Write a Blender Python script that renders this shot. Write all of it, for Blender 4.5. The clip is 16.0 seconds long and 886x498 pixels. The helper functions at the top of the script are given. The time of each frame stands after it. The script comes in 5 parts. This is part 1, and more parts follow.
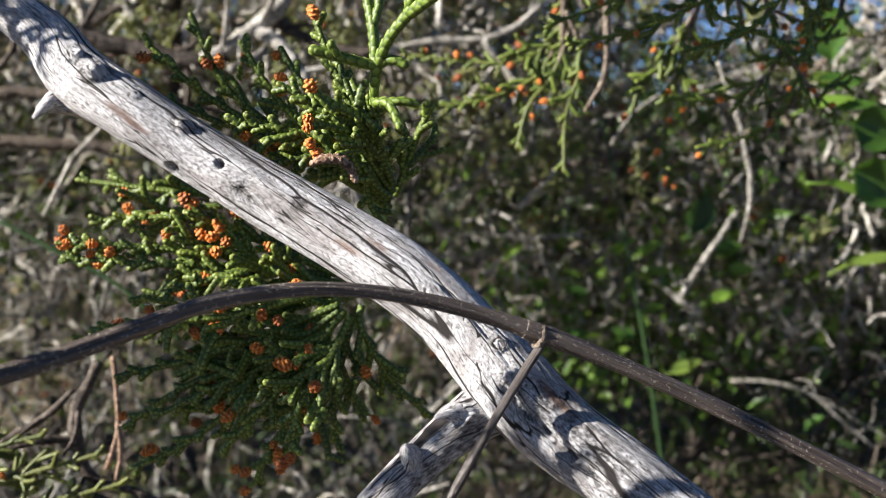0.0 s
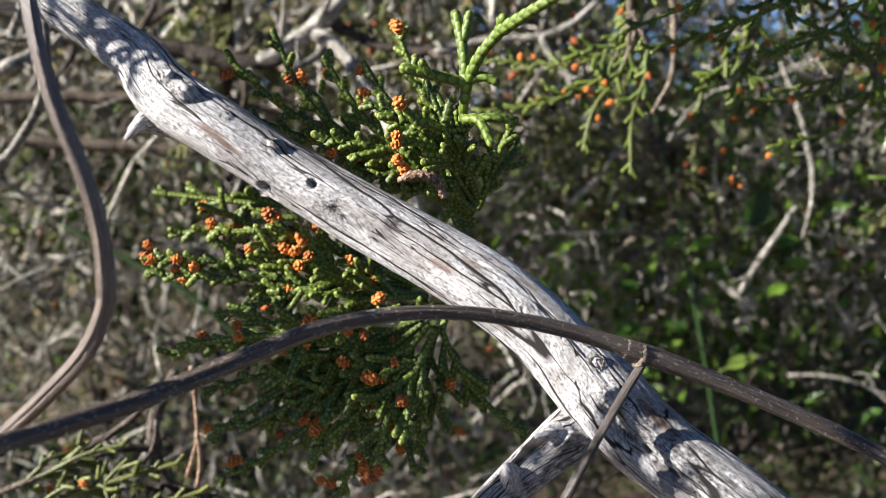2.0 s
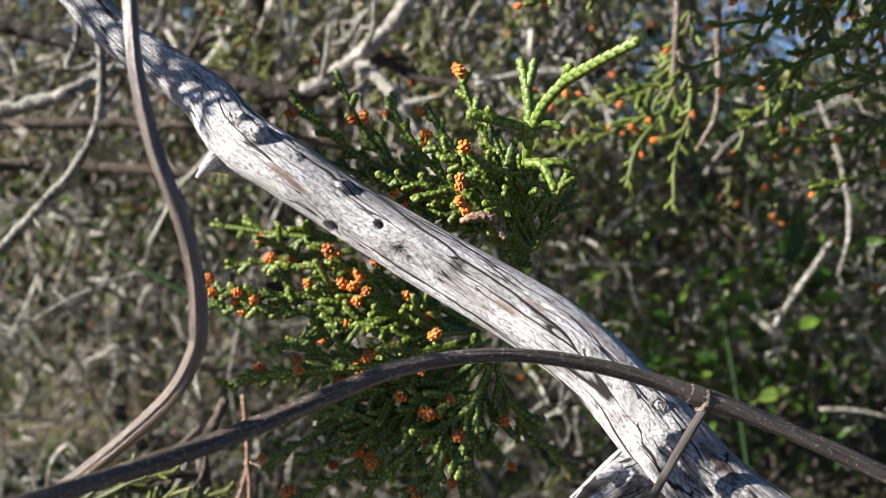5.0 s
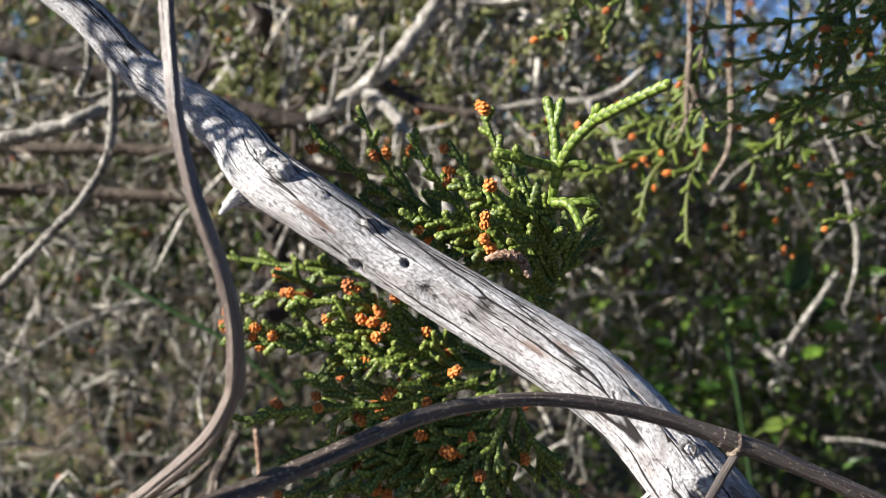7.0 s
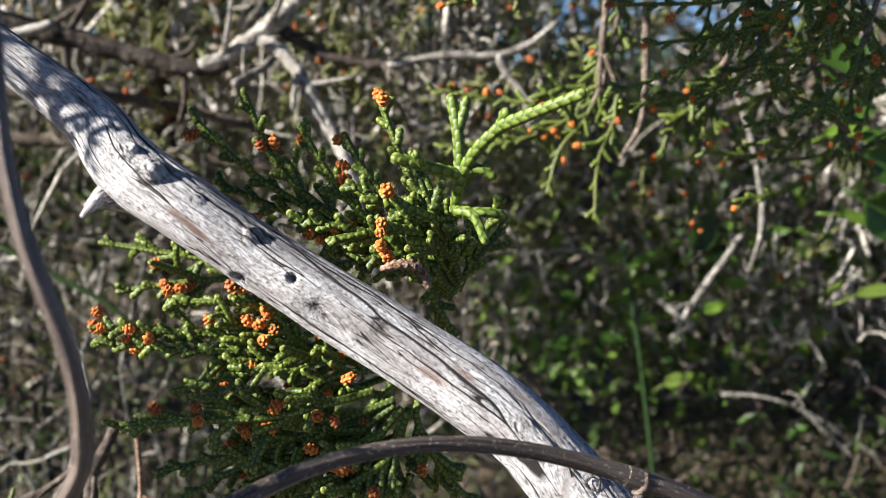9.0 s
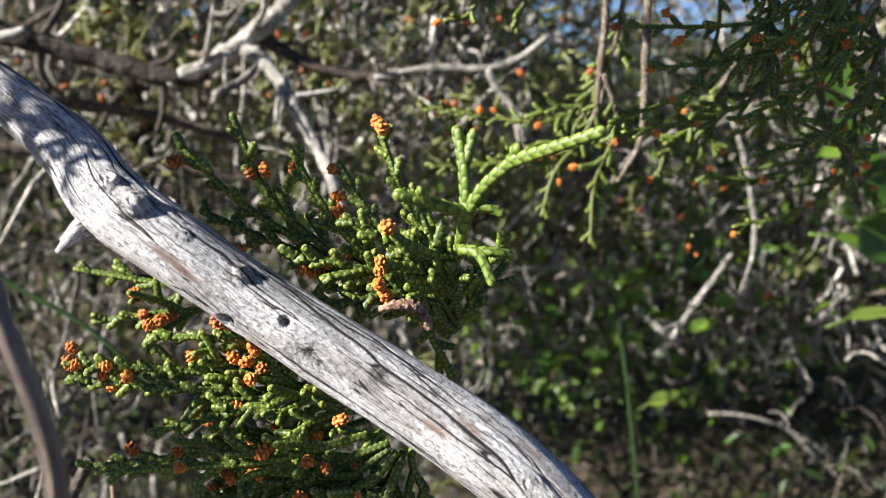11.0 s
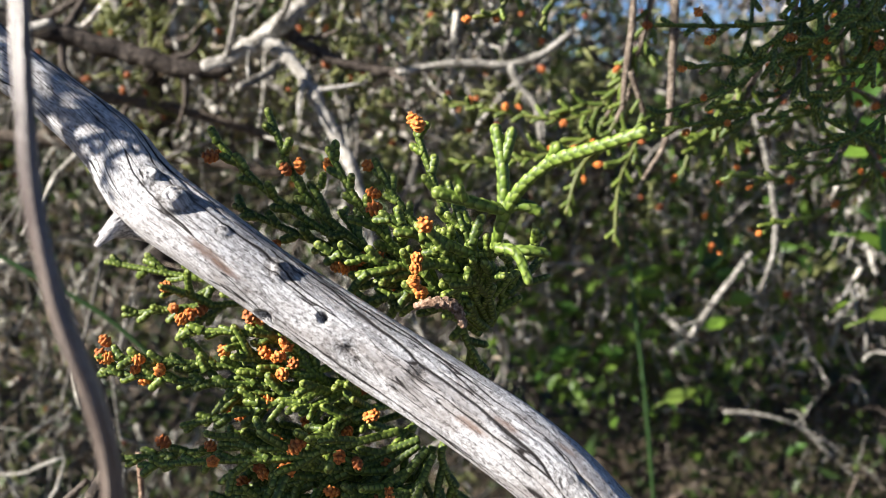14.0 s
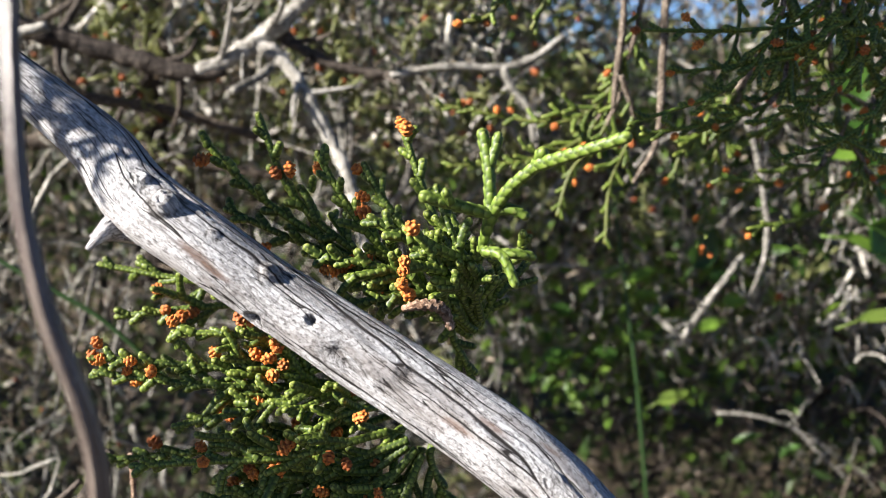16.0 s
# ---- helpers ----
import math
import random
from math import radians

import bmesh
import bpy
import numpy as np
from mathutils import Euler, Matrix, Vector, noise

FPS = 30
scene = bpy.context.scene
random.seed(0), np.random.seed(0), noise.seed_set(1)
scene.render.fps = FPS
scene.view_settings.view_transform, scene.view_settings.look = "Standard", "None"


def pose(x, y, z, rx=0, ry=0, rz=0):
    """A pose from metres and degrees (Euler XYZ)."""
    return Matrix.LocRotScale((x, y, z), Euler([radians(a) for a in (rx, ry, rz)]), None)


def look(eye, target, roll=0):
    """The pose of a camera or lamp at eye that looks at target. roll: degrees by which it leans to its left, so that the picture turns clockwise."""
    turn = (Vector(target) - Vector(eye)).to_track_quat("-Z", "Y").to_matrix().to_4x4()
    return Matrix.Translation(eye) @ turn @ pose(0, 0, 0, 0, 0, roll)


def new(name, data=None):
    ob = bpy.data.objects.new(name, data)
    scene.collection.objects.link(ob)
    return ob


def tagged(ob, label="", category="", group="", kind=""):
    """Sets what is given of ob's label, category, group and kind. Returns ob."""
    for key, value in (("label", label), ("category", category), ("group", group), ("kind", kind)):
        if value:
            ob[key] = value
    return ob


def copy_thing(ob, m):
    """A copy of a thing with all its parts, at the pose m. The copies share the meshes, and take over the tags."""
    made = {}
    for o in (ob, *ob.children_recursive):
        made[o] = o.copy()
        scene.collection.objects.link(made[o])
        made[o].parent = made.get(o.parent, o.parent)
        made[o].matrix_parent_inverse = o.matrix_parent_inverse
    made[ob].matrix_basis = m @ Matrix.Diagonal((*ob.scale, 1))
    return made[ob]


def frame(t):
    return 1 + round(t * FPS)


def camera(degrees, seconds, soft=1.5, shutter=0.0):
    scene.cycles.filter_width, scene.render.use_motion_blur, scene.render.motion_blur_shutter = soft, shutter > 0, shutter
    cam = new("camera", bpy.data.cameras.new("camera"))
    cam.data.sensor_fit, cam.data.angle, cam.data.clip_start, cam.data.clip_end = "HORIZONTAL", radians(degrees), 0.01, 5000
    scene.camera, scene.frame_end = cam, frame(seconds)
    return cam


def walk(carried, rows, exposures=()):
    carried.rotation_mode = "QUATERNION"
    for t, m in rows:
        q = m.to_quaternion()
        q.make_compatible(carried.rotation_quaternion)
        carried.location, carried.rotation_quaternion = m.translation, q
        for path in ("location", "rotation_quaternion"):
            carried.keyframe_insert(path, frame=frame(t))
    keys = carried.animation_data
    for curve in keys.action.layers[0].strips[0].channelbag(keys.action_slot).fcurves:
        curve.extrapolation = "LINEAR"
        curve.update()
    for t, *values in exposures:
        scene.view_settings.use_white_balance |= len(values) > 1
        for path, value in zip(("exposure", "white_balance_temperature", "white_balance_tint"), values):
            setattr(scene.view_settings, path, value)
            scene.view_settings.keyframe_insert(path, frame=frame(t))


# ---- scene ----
cam = camera(50.2, 16.0, soft=0.7)
cam.data.dof.use_dof, cam.data.dof.focus_distance, cam.data.dof.aperture_fstop = True, 0.305, 12.5
METRES, EYE, TILT, LEAN, TURN = 0.16, 1.0, -8.0, 0.0, 0.0
ROWS = [
    (0.0, 0.0, 0.0, 0.0, -0.0, 0.0, 0.0),
    (0.5, -0.0388, 0.0074, 0.0262, 0.78, -0.42, 0.49),
    (1.0, -0.0728, 0.0156, 0.0384, 1.13, -1.02, 0.79),
    (1.5, -0.0914, -0.004, 0.0715, 1.42, -1.16, 0.92),
    (2.0, -0.1291, -0.0003, 0.0675, 1.79, -0.91, 0.67),
    (2.5, -0.1364, -0.0222, 0.0751, 1.85, -0.3, 0.18),
    (3.0, -0.1334, -0.0353, 0.0859, 1.77, 0.06, -0.1),
    (3.5, -0.1422, -0.0354, 0.0873, 1.95, 0.17, -0.11),
    (4.0, -0.1579, -0.0443, 0.0996, 2.16, 0.19, -0.09),
    (4.5, -0.1996, -0.0453, 0.1076, 2.39, 0.16, -0.12),
    (5.0, -0.2273, -0.0511, 0.1117, 2.75, 0.32, -0.22),
    (7.5, -0.3111, -0.0286, 0.1568, 1.69, 1.64, -0.81),
    (8.0, -0.3139, 0.0307, 0.1491, 0.02, -0.14, -1.6),
    (8.5, -0.2766, 0.0967, 0.2383, -1.76, -2.6, -1.56),
    (9.0, -0.2777, 0.1343, 0.3393, -3.3, -3.27, -1.34),
    (11.5, -0.3341, 0.2657, 0.4099, -4.91, -3.17, -2.06),
    (12.0, -0.329, 0.2496, 0.412, -4.71, -3.05, -2.08),
    (12.5, -0.341, 0.24, 0.4134, -4.48, -3.08, -2.15),
    (13.0, -0.3583, 0.2603, 0.4121, -4.36, -3.5, -2.22),
    (13.5, -0.3721, 0.2562, 0.4144, -4.36, -3.66, -2.44),
    (14.0, -0.3832, 0.2605, 0.4116, -4.39, -3.59, -2.62),
    (14.5, -0.3719, 0.2465, 0.4199, -4.53, -3.44, -2.71),
    (15.0, -0.3672, 0.238, 0.4193, -4.57, -3.33, -2.84),
    (15.5, -0.3679, 0.2394, 0.4177, -4.58, -3.35, -2.87),
    (16.0, -0.3651, 0.2381, 0.4177, -4.51, -3.52, -2.68),
]
walk(cam, [(t, pose(0, 0, EYE, TILT, LEAN, TURN) @ pose(METRES * x, METRES * y, METRES * z, 90 + pitch, roll, yaw)) for t, x, y, z, yaw, pitch, roll in ROWS],
     exposures=[(0.0, 1.48), (5.0, 1.50), (9.0, 1.46), (11.5, 1.57), (16.0, 1.58)])

# ---- daylight: low sun from behind the camera's left shoulder, clear sky ----
SUN = Vector((-0.85, -0.25, 0.46)).normalized()
world = bpy.data.worlds.new("sky")
scene.world = world
world.use_nodes = True
sky = world.node_tree.nodes.new("ShaderNodeTexSky")
sky.sky_type, sky.sun_disc = "NISHITA", False
sky.dust_density, sky.ozone_density = 0.0, 4.0
sky.air_density = 0.38
sky.sun_elevation = math.asin(SUN.z)
sky.sun_rotation = math.atan2(SUN.x, SUN.y)
world.node_tree.links.new(sky.outputs[0], world.node_tree.nodes["Background"].inputs[0])
world.node_tree.nodes["Background"].inputs[1].default_value = 0.05
sun = new("sun", bpy.data.lights.new("sun", "SUN"))
sun.data.energy, sun.data.angle, sun.data.color = 5.0, radians(0.53), (1.0, 0.95, 0.895)
sun.matrix_world = look(SUN * 5, (0, 0, 0))


# ---- materials ----
class Mat:
    """A small writer of node materials."""

    def __init__(self, name, rough=0.6, spec=0.4):
        self.m = bpy.data.materials.new(name)
        self.m.use_nodes = True
        self.t = self.m.node_tree
        self.b = self.t.nodes["Principled BSDF"]
        self.b.inputs["Roughness"].default_value = rough
        self.b.inputs["Specular IOR Level"].default_value = spec

    def n(self, kind, props=None, **sockets):
        node = self.t.nodes.new("ShaderNode" + kind)
        for key, value in (props or {}).items():
            setattr(node, key, value)
        for key, value in sockets.items():
            s = node.inputs[int(key[1:])] if key[0] == "i" and key[1:].isdigit() else node.inputs[key.replace("_", " ")]
            if isinstance(value, bpy.types.NodeSocket):
                self.t.links.new(value, s)
            else:
                s.default_value = value
        return node

    def ramp(self, fac, *stops):
        r = self.n("ValToRGB", i0=fac)
        e = r.color_ramp.elements
        while len(e) < len(stops):
            e.new(0.5)
        for k, (p, c) in enumerate(stops):
            e[k].position, e[k].color = p, (*(c if isinstance(c, tuple) else (c, c, c)), 1)
        return r.outputs[0]

    def mix(self, fac, a, b, how="MIX"):
        m = self.n("MixRGB", {"blend_type": how}, i0=fac)
        for k, v in ((1, a), (2, b)):
            if isinstance(v, tuple):
                m.inputs[k].default_value = (*v, 1)
            else:
                self.t.links.new(v, m.inputs[k])
        return m.outputs[0]

    def math(self, op, a, b=0.5):
        return self.n("Math", {"operation": op}, i0=a, i1=b).outputs[0]

    def noise(self, vec, scale, detail=3.0, rough=0.55, dist=0.0):
        return self.n("TexNoise", Vector=vec, Scale=scale, Detail=detail, Roughness=rough, Distortion=dist).outputs[0]

    def scaled(self, vec, x, y, z):
        return self.n("Mapping", i0=vec, Scale=(x, y, z)).outputs[0]

    def attr(self, name):
        return self.n("Attribute", {"attribute_name": name})

    def done(self, color, bump=None, strength=0.3, dist=0.0005, rough=None):
        if isinstance(color, tuple):
            self.b.inputs["Base Color"].default_value = (*color, 1)
        else:
            self.t.links.new(color, self.b.inputs["Base Color"])
        if bump is not None:
            bn = self.n("Bump", Strength=strength, Distance=dist, Height=bump)
            self.t.links.new(bn.outputs[0], self.b.inputs["Normal"])
        if rough is not None:
            self.t.links.new(rough, self.b.inputs["Roughness"])
        return self.m


def weathered_wood():
    m = Mat("weathered_wood", 0.72, 0.22)
    g0 = m.attr("grain").outputs["Vector"]
    wander = m.n("TexNoise", Vector=m.scaled(g0, 160, 160, 40), Scale=1.0, Detail=2.0, Roughness=0.5).outputs["Color"]
    bent = m.n("VectorMath", {"operation": "MULTIPLY_ADD"}, i0=wander, i1=(0.0032, 0.0032, 0.004), i2=g0).outputs[0]
    g = m.n("VectorMath", {"operation": "SUBTRACT"}, i0=bent, i1=(0.0016, 0.0016, 0.002)).outputs[0]
    scurf = m.noise(m.scaled(g, 1300, 1300, 620), 1.0, 6.0, 0.74, 0.4)
    fibre = m.noise(m.scaled(g, 2600, 2600, 240), 1.0, 4.0, 0.7)
    band = m.noise(m.scaled(g, 620, 620, 60), 1.0, 5.0, 0.7, 0.4)
    tone = m.noise(m.scaled(g, 130, 130, 40), 1.0, 4.0, 0.6, 0.5)
    streak = m.noise(m.scaled(g, 330, 330, 9), 1.0, 4.0, 0.6, 0.3)

    def cracks(across, along, width, low, high, shift):
        """Fissures along the grain that open and close: 0 in the crack, 1 on sound wood."""
        v = m.n("Mapping", i0=g, Scale=(across, across, along), Location=(shift, 3 * shift, shift)).outputs[0]
        d = m.n("TexVoronoi", {"feature": "DISTANCE_TO_EDGE"}, Vector=v, Scale=1.0).outputs["Distance"]
        gate = m.ramp(m.noise(m.n("Mapping", i0=g, Scale=(across * 0.7, across * 0.7, along * 1.6), Location=(shift, 0, 9 * shift)).outputs[0], 1.0, 3.0, 0.6), (low, 0.0), (high, 1.0))
        return m.ramp(m.math("DIVIDE", d, m.math("ADD", m.math("MULTIPLY", gate, width), 0.0005)), (0.35, 0.0), (1.0, 1.0))

    wide = cracks(150, 6, 0.064, 0.45, 0.64, 1.7)
    thin = cracks(360, 20, 0.075, 0.50, 0.72, 5.1)
    fine = cracks(900, 90, 0.12, 0.46, 0.70, 9.3)
    line = m.math("MULTIPLY", wide, thin)
    col = m.ramp(scurf, (0.35, (0.09, 0.084, 0.082)), (0.435, (0.37, 0.357, 0.354)), (0.515, (0.65, 0.64, 0.642)), (0.63, (0.81, 0.805, 0.81)))
    col = m.mix(m.ramp(fibre, (0.34, 0.6), (0.45, 0.0)), col, (0.24, 0.226, 0.222))
    col = m.mix(m.ramp(band, (0.33, 0.6), (0.44, 0.0)), col, (0.34, 0.315, 0.30))
    col = m.mix(m.ramp(tone, (0.36, 0.75), (0.52, 0.0)), col, (0.34, 0.31, 0.295))
    worn = m.ramp(m.noise(m.scaled(g, 30, 30, 16), 1.0, 2.0, 0.5), (0.42, 0.25), (0.60, 0.9))
    col = m.mix(m.math("MULTIPLY", worn, m.ramp(streak, (0.34, 0.8), (0.46, 0.0))), col, (0.20, 0.195, 0.20))
    pits = m.math("MULTIPLY", m.ramp(m.noise(m.scaled(g, 900, 900, 420), 1.0, 3.0, 0.6, 0.3), (0.35, 1.0), (0.41, 0.0)), m.ramp(tone, (0.45, 1.0), (0.56, 0.0)))
    col = m.mix(m.math("MULTIPLY", pits, 0.7), col, (0.06, 0.052, 0.05))
    col = m.mix(m.math("MULTIPLY", m.attr("bare").outputs["Fac"], m.ramp(fibre, (0.36, 0.7), (0.5, 1.0))), col, (0.21, 0.125, 0.088))
    dk = m.math("MULTIPLY", m.attr("dark").outputs["Fac"], m.ramp(scurf, (0.42, 1.0), (0.62, 0.45)))
    col = m.mix(dk, col, (0.03, 0.025, 0.022))
    col = m.mix(fine, m.mix(0.45, col, (0.08, 0.07, 0.068)), col)
    col = m.mix(line, (0.026, 0.022, 0.021), col)
    h = m.math("ADD", m.math("MULTIPLY", fibre, 0.4), m.math("ADD", m.math("MULTIPLY", line, 0.7), m.math("ADD", m.math("MULTIPLY", fine, 0.25), m.math("ADD", m.math("MULTIPLY", band, 0.6), m.math("MULTIPLY", scurf, 1.2)))))
    return m.done(col, h, 0.8, 0.0007)


def vine_bark(name, gain, specks, rough=0.42, spec=0.5):
    m = Mat(name, rough, spec)
    g = m.attr("grain").outputs["Vector"]
    fibre = m.noise(m.scaled(g, 1900, 1900, 70), 1.0, 4.0, 0.7)
    band = m.noise(m.scaled(g, 700, 700, 22), 1.0, 3.0, 0.6)
    spot = m.noise(m.scaled(g, 1200, 1200, 900), 1.0, 2.0, 0.5)
    ends = m.noise(m.scaled(g, 60, 60, 14), 1.0, 2.0, 0.5)
    col = m.ramp(fibre, (0.36, (0.050, 0.040, 0.037)), (0.5, (0.105, 0.085, 0.076)), (0.66, (0.17, 0.145, 0.13)))
    col = m.mix(m.ramp(band, (0.4, 0.6), (0.55, 0.0)), col, (0.05, 0.036, 0.032))
    col = m.mix(m.ramp(spot, (0.61, 0.0), (0.65, specks)), col, (0.50, 0.46, 0.38))
    col = m.mix(m.ramp(ends, (0.5, 0.0), (0.7, 0.4)), col, (0.20, 0.165, 0.14))
    col = m.mix(1.0, col, (gain * 1.03, gain, gain * 0.94), "MULTIPLY")
    return m.done(col, m.math("ADD", fibre, m.math("MULTIPLY", band, 1.6)), 0.8, 0.0007)


def bark(name, dark, mid, light, fine=700.0):
    m = Mat(name, 0.8, 0.2)
    co = m.n("TexCoord").outputs["Object"]
    rnd = m.n("NewGeometry").outputs["Random Per Island"]
    a = m.noise(co, fine, 4.0, 0.65)
    b = m.noise(co, fine * 0.12, 3.0, 0.6)
    col = m.ramp(a, (0.3, dark), (0.52, mid), (0.72, light))
    col = m.mix(m.ramp(b, (0.4, 0.0), (0.7, 0.5)), col, light)
    crust = m.noise(co, fine * 0.5, 4.0, 0.65)
    col = m.mix(m.ramp(crust, (0.56, 0.0), (0.62, 0.55)), col, tuple(min(0.8, 1.25 * c + 0.03) for c in light))
    col = m.mix(m.ramp(crust, (0.38, 0.7), (0.45, 0.0)), col, tuple(0.6 * c for c in dark))
    col = m.mix(1.0, col, m.ramp(rnd, (0.0, (0.22, 0.2, 0.19)), (0.6, (0.8, 0.78, 0.75)), (1.0, (1.4, 1.36, 1.28))), "MULTIPLY")
    return m.done(col, m.math("ADD", a, crust), 0.8, 0.0012)


def scale_green(name, deep, mid, tip, per_object=True):
    m = Mat(name, 0.46, 0.34)
    a = m.attr("scale").outputs["Color"]
    sep = m.n("SeparateColor", i0=a)
    rnd = m.n("ObjectInfo").outputs["Random"] if per_object else m.n("NewGeometry").outputs["Random Per Island"]
    co = m.n("TexCoord").outputs["Object"]
    spot = m.noise(co, 900.0, 3.0, 0.6)
    pale = tuple(0.8 * c + 0.03 for c in tip)
    col = m.mix(rnd, deep, mid)
    col = m.mix(m.ramp(sep.outputs[0], (0.5, 0.0), (1.0, 0.5)), col, tip)
    col = m.mix(m.ramp(sep.outputs[1], (0.60, 0.0), (0.95, 0.6)), col, pale)
    # creases between the scales: their shade painted in as near-black green
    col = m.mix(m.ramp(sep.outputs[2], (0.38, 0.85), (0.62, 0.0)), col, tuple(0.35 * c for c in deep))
    col = m.mix(m.ramp(spot, (0.35, 0.4), (0.55, 0.0)), col, deep)
    col = m.mix(m.ramp(spot, (0.60, 0.0), (0.70, 0.4)), col, pale)
    return m.done(col, spot, 0.3, 0.0003)


def cone_brown():
    m = Mat("cone_scales", 0.6, 0.3)
    rnd = m.attr("scale").outputs["Fac"]
    ob = m.n("ObjectInfo").outputs["Random"]
    co = m.n("TexCoord").outputs["Object"]
    a = m.noise(co, 1500.0, 3.0, 0.6)
    col = m.ramp(rnd, (0.2, (0.24, 0.065, 0.014)), (0.45, (0.70, 0.19, 0.028)), (0.85, (0.90, 0.38, 0.09)))
    col = m.mix(m.ramp(ob, (0.0, 0.75), (0.5, 0.1), (1.0, 0.0)), col, (0.22, 0.06, 0.02))
    col = m.mix(m.ramp(a, (0.35, 0.5), (0.55, 0.0)), col, (0.20, 0.06, 0.02))
    return m.done(col, a, 0.4, 0.0003)


def leaf_green(name, deep, light, spec=0.5):
    m = Mat(name, 0.42, spec)
    rnd = m.n("NewGeometry").outputs["Random Per Island"]
    co = m.n("TexCoord").outputs["Object"]
    a = m.noise(co, 60.0, 3.0, 0.6)
    col = m.mix(rnd, deep, light)
    col = m.mix(m.ramp(a, (0.4, 0.4), (0.6, 0.0)), col, deep)
    m.done(col, a, 0.3, 0.001)
    thin = m.n("BsdfTranslucent", Color=m.mix(1.0, col, (1.5, 1.5, 0.9), "MULTIPLY"))
    both = m.n("MixShader", i0=0.35, i1=m.b.outputs[0], i2=thin.outputs[0])
    m.t.links.new(both.outputs[0], m.t.nodes["Material Output"].inputs["Surface"])
    return m.m


def litter():
    m = Mat("litter", 0.9, 0.15)
    co = m.n("TexCoord").outputs["Object"]
    a = m.noise(co, 26.0, 6.0, 0.7)
    b = m.noise(co, 3.0, 3.0, 0.6)
    col = m.ramp(a, (0.32, (0.03, 0.022, 0.015)), (0.5, (0.10, 0.075, 0.05)), (0.68, (0.24, 0.19, 0.13)))
    col = m.mix(m.ramp(b, (0.5, 0.0), (0.7, 0.6)), col, (0.05, 0.07, 0.025))
    return m.done(col, a, 0.8, 0.02)


WOOD = weathered_wood()
VINE = vine_bark("vine_bark", 0.85, 0.6, 0.34, 0.6)
STALK = vine_bark("dry_stalk", 0.6, 0.1)
PALEVINE = vine_bark("pale_vine_bark", 1.6, 0.1, 0.36, 0.6)
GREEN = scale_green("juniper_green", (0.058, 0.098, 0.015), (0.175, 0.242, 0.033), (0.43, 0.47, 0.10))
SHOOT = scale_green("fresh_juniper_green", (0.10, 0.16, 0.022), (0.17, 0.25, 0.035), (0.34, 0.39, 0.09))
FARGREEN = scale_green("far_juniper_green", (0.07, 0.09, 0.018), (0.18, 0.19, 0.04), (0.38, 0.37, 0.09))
CONE = cone_brown()
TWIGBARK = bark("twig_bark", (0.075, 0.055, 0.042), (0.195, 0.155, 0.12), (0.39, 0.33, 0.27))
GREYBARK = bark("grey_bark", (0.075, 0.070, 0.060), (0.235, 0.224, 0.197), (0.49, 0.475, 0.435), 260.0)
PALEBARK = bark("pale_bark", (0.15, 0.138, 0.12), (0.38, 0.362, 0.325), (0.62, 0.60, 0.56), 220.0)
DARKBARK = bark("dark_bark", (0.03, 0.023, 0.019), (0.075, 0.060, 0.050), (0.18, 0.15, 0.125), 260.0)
DRYBROWN = bark("dry_brown", (0.20, 0.11, 0.07), (0.40, 0.26, 0.18), (0.62, 0.46, 0.36), 900.0)
LEAF = leaf_green("broad_leaf", (0.025, 0.07, 0.012), (0.08, 0.17, 0.022))
SCRUB = leaf_green("scrub_leaf", (0.022, 0.045, 0.012), (0.10, 0.14, 0.036), 0.35)
DRYLEAF = leaf_green("dry_leaf", (0.08, 0.055, 0.035), (0.52, 0.44, 0.34), 0.25)
LITTER = litter()


# ---- geometry kit ----
RNG = np.random.default_rng(7)


def smooth_line(points, radii, step):
    """A smooth line through the points, with its radius, at even steps."""
    p = np.array([(*q, r) for q, r in zip(points, radii)], float)
    p = np.vstack([2 * p[0] - p[1], p, 2 * p[-1] - p[-2]])
    rows = []
    for a, b, c, d in zip(p, p[1:], p[2:], p[3:]):
        k = max(2, int(np.linalg.norm(c[:3] - b[:3]) / step))
        u = np.linspace(0, 1, k, endpoint=False)[:, None]
        rows.append(0.5 * (2 * b + (c - a) * u + (2 * a - 5 * b + 4 * c - d) * u ** 2 + (3 * b - a - 3 * c + d) * u ** 3))
    rows.append(p[-2][None])
    rows = np.vstack(rows)
    return rows[:, :3], rows[:, 3]


def frames(line):
    """Tangent and two cross directions along a line, without twist."""
    t = np.gradient(line, axis=0)
    t /= np.linalg.norm(t, axis=1)[:, None] + 1e-12
    ref = np.array((0.0, -1.0, 0.0)) if abs(t[0][1]) < 0.9 else np.array((1.0, 0.0, 0.0))
    us = []
    for k in range(len(t)):
        ref = ref - t[k] * ref.dot(t[k])
        ref /= np.linalg.norm(ref)
        us.append(ref)
    u = np.array(us)
    return t, u, np.cross(t, u)


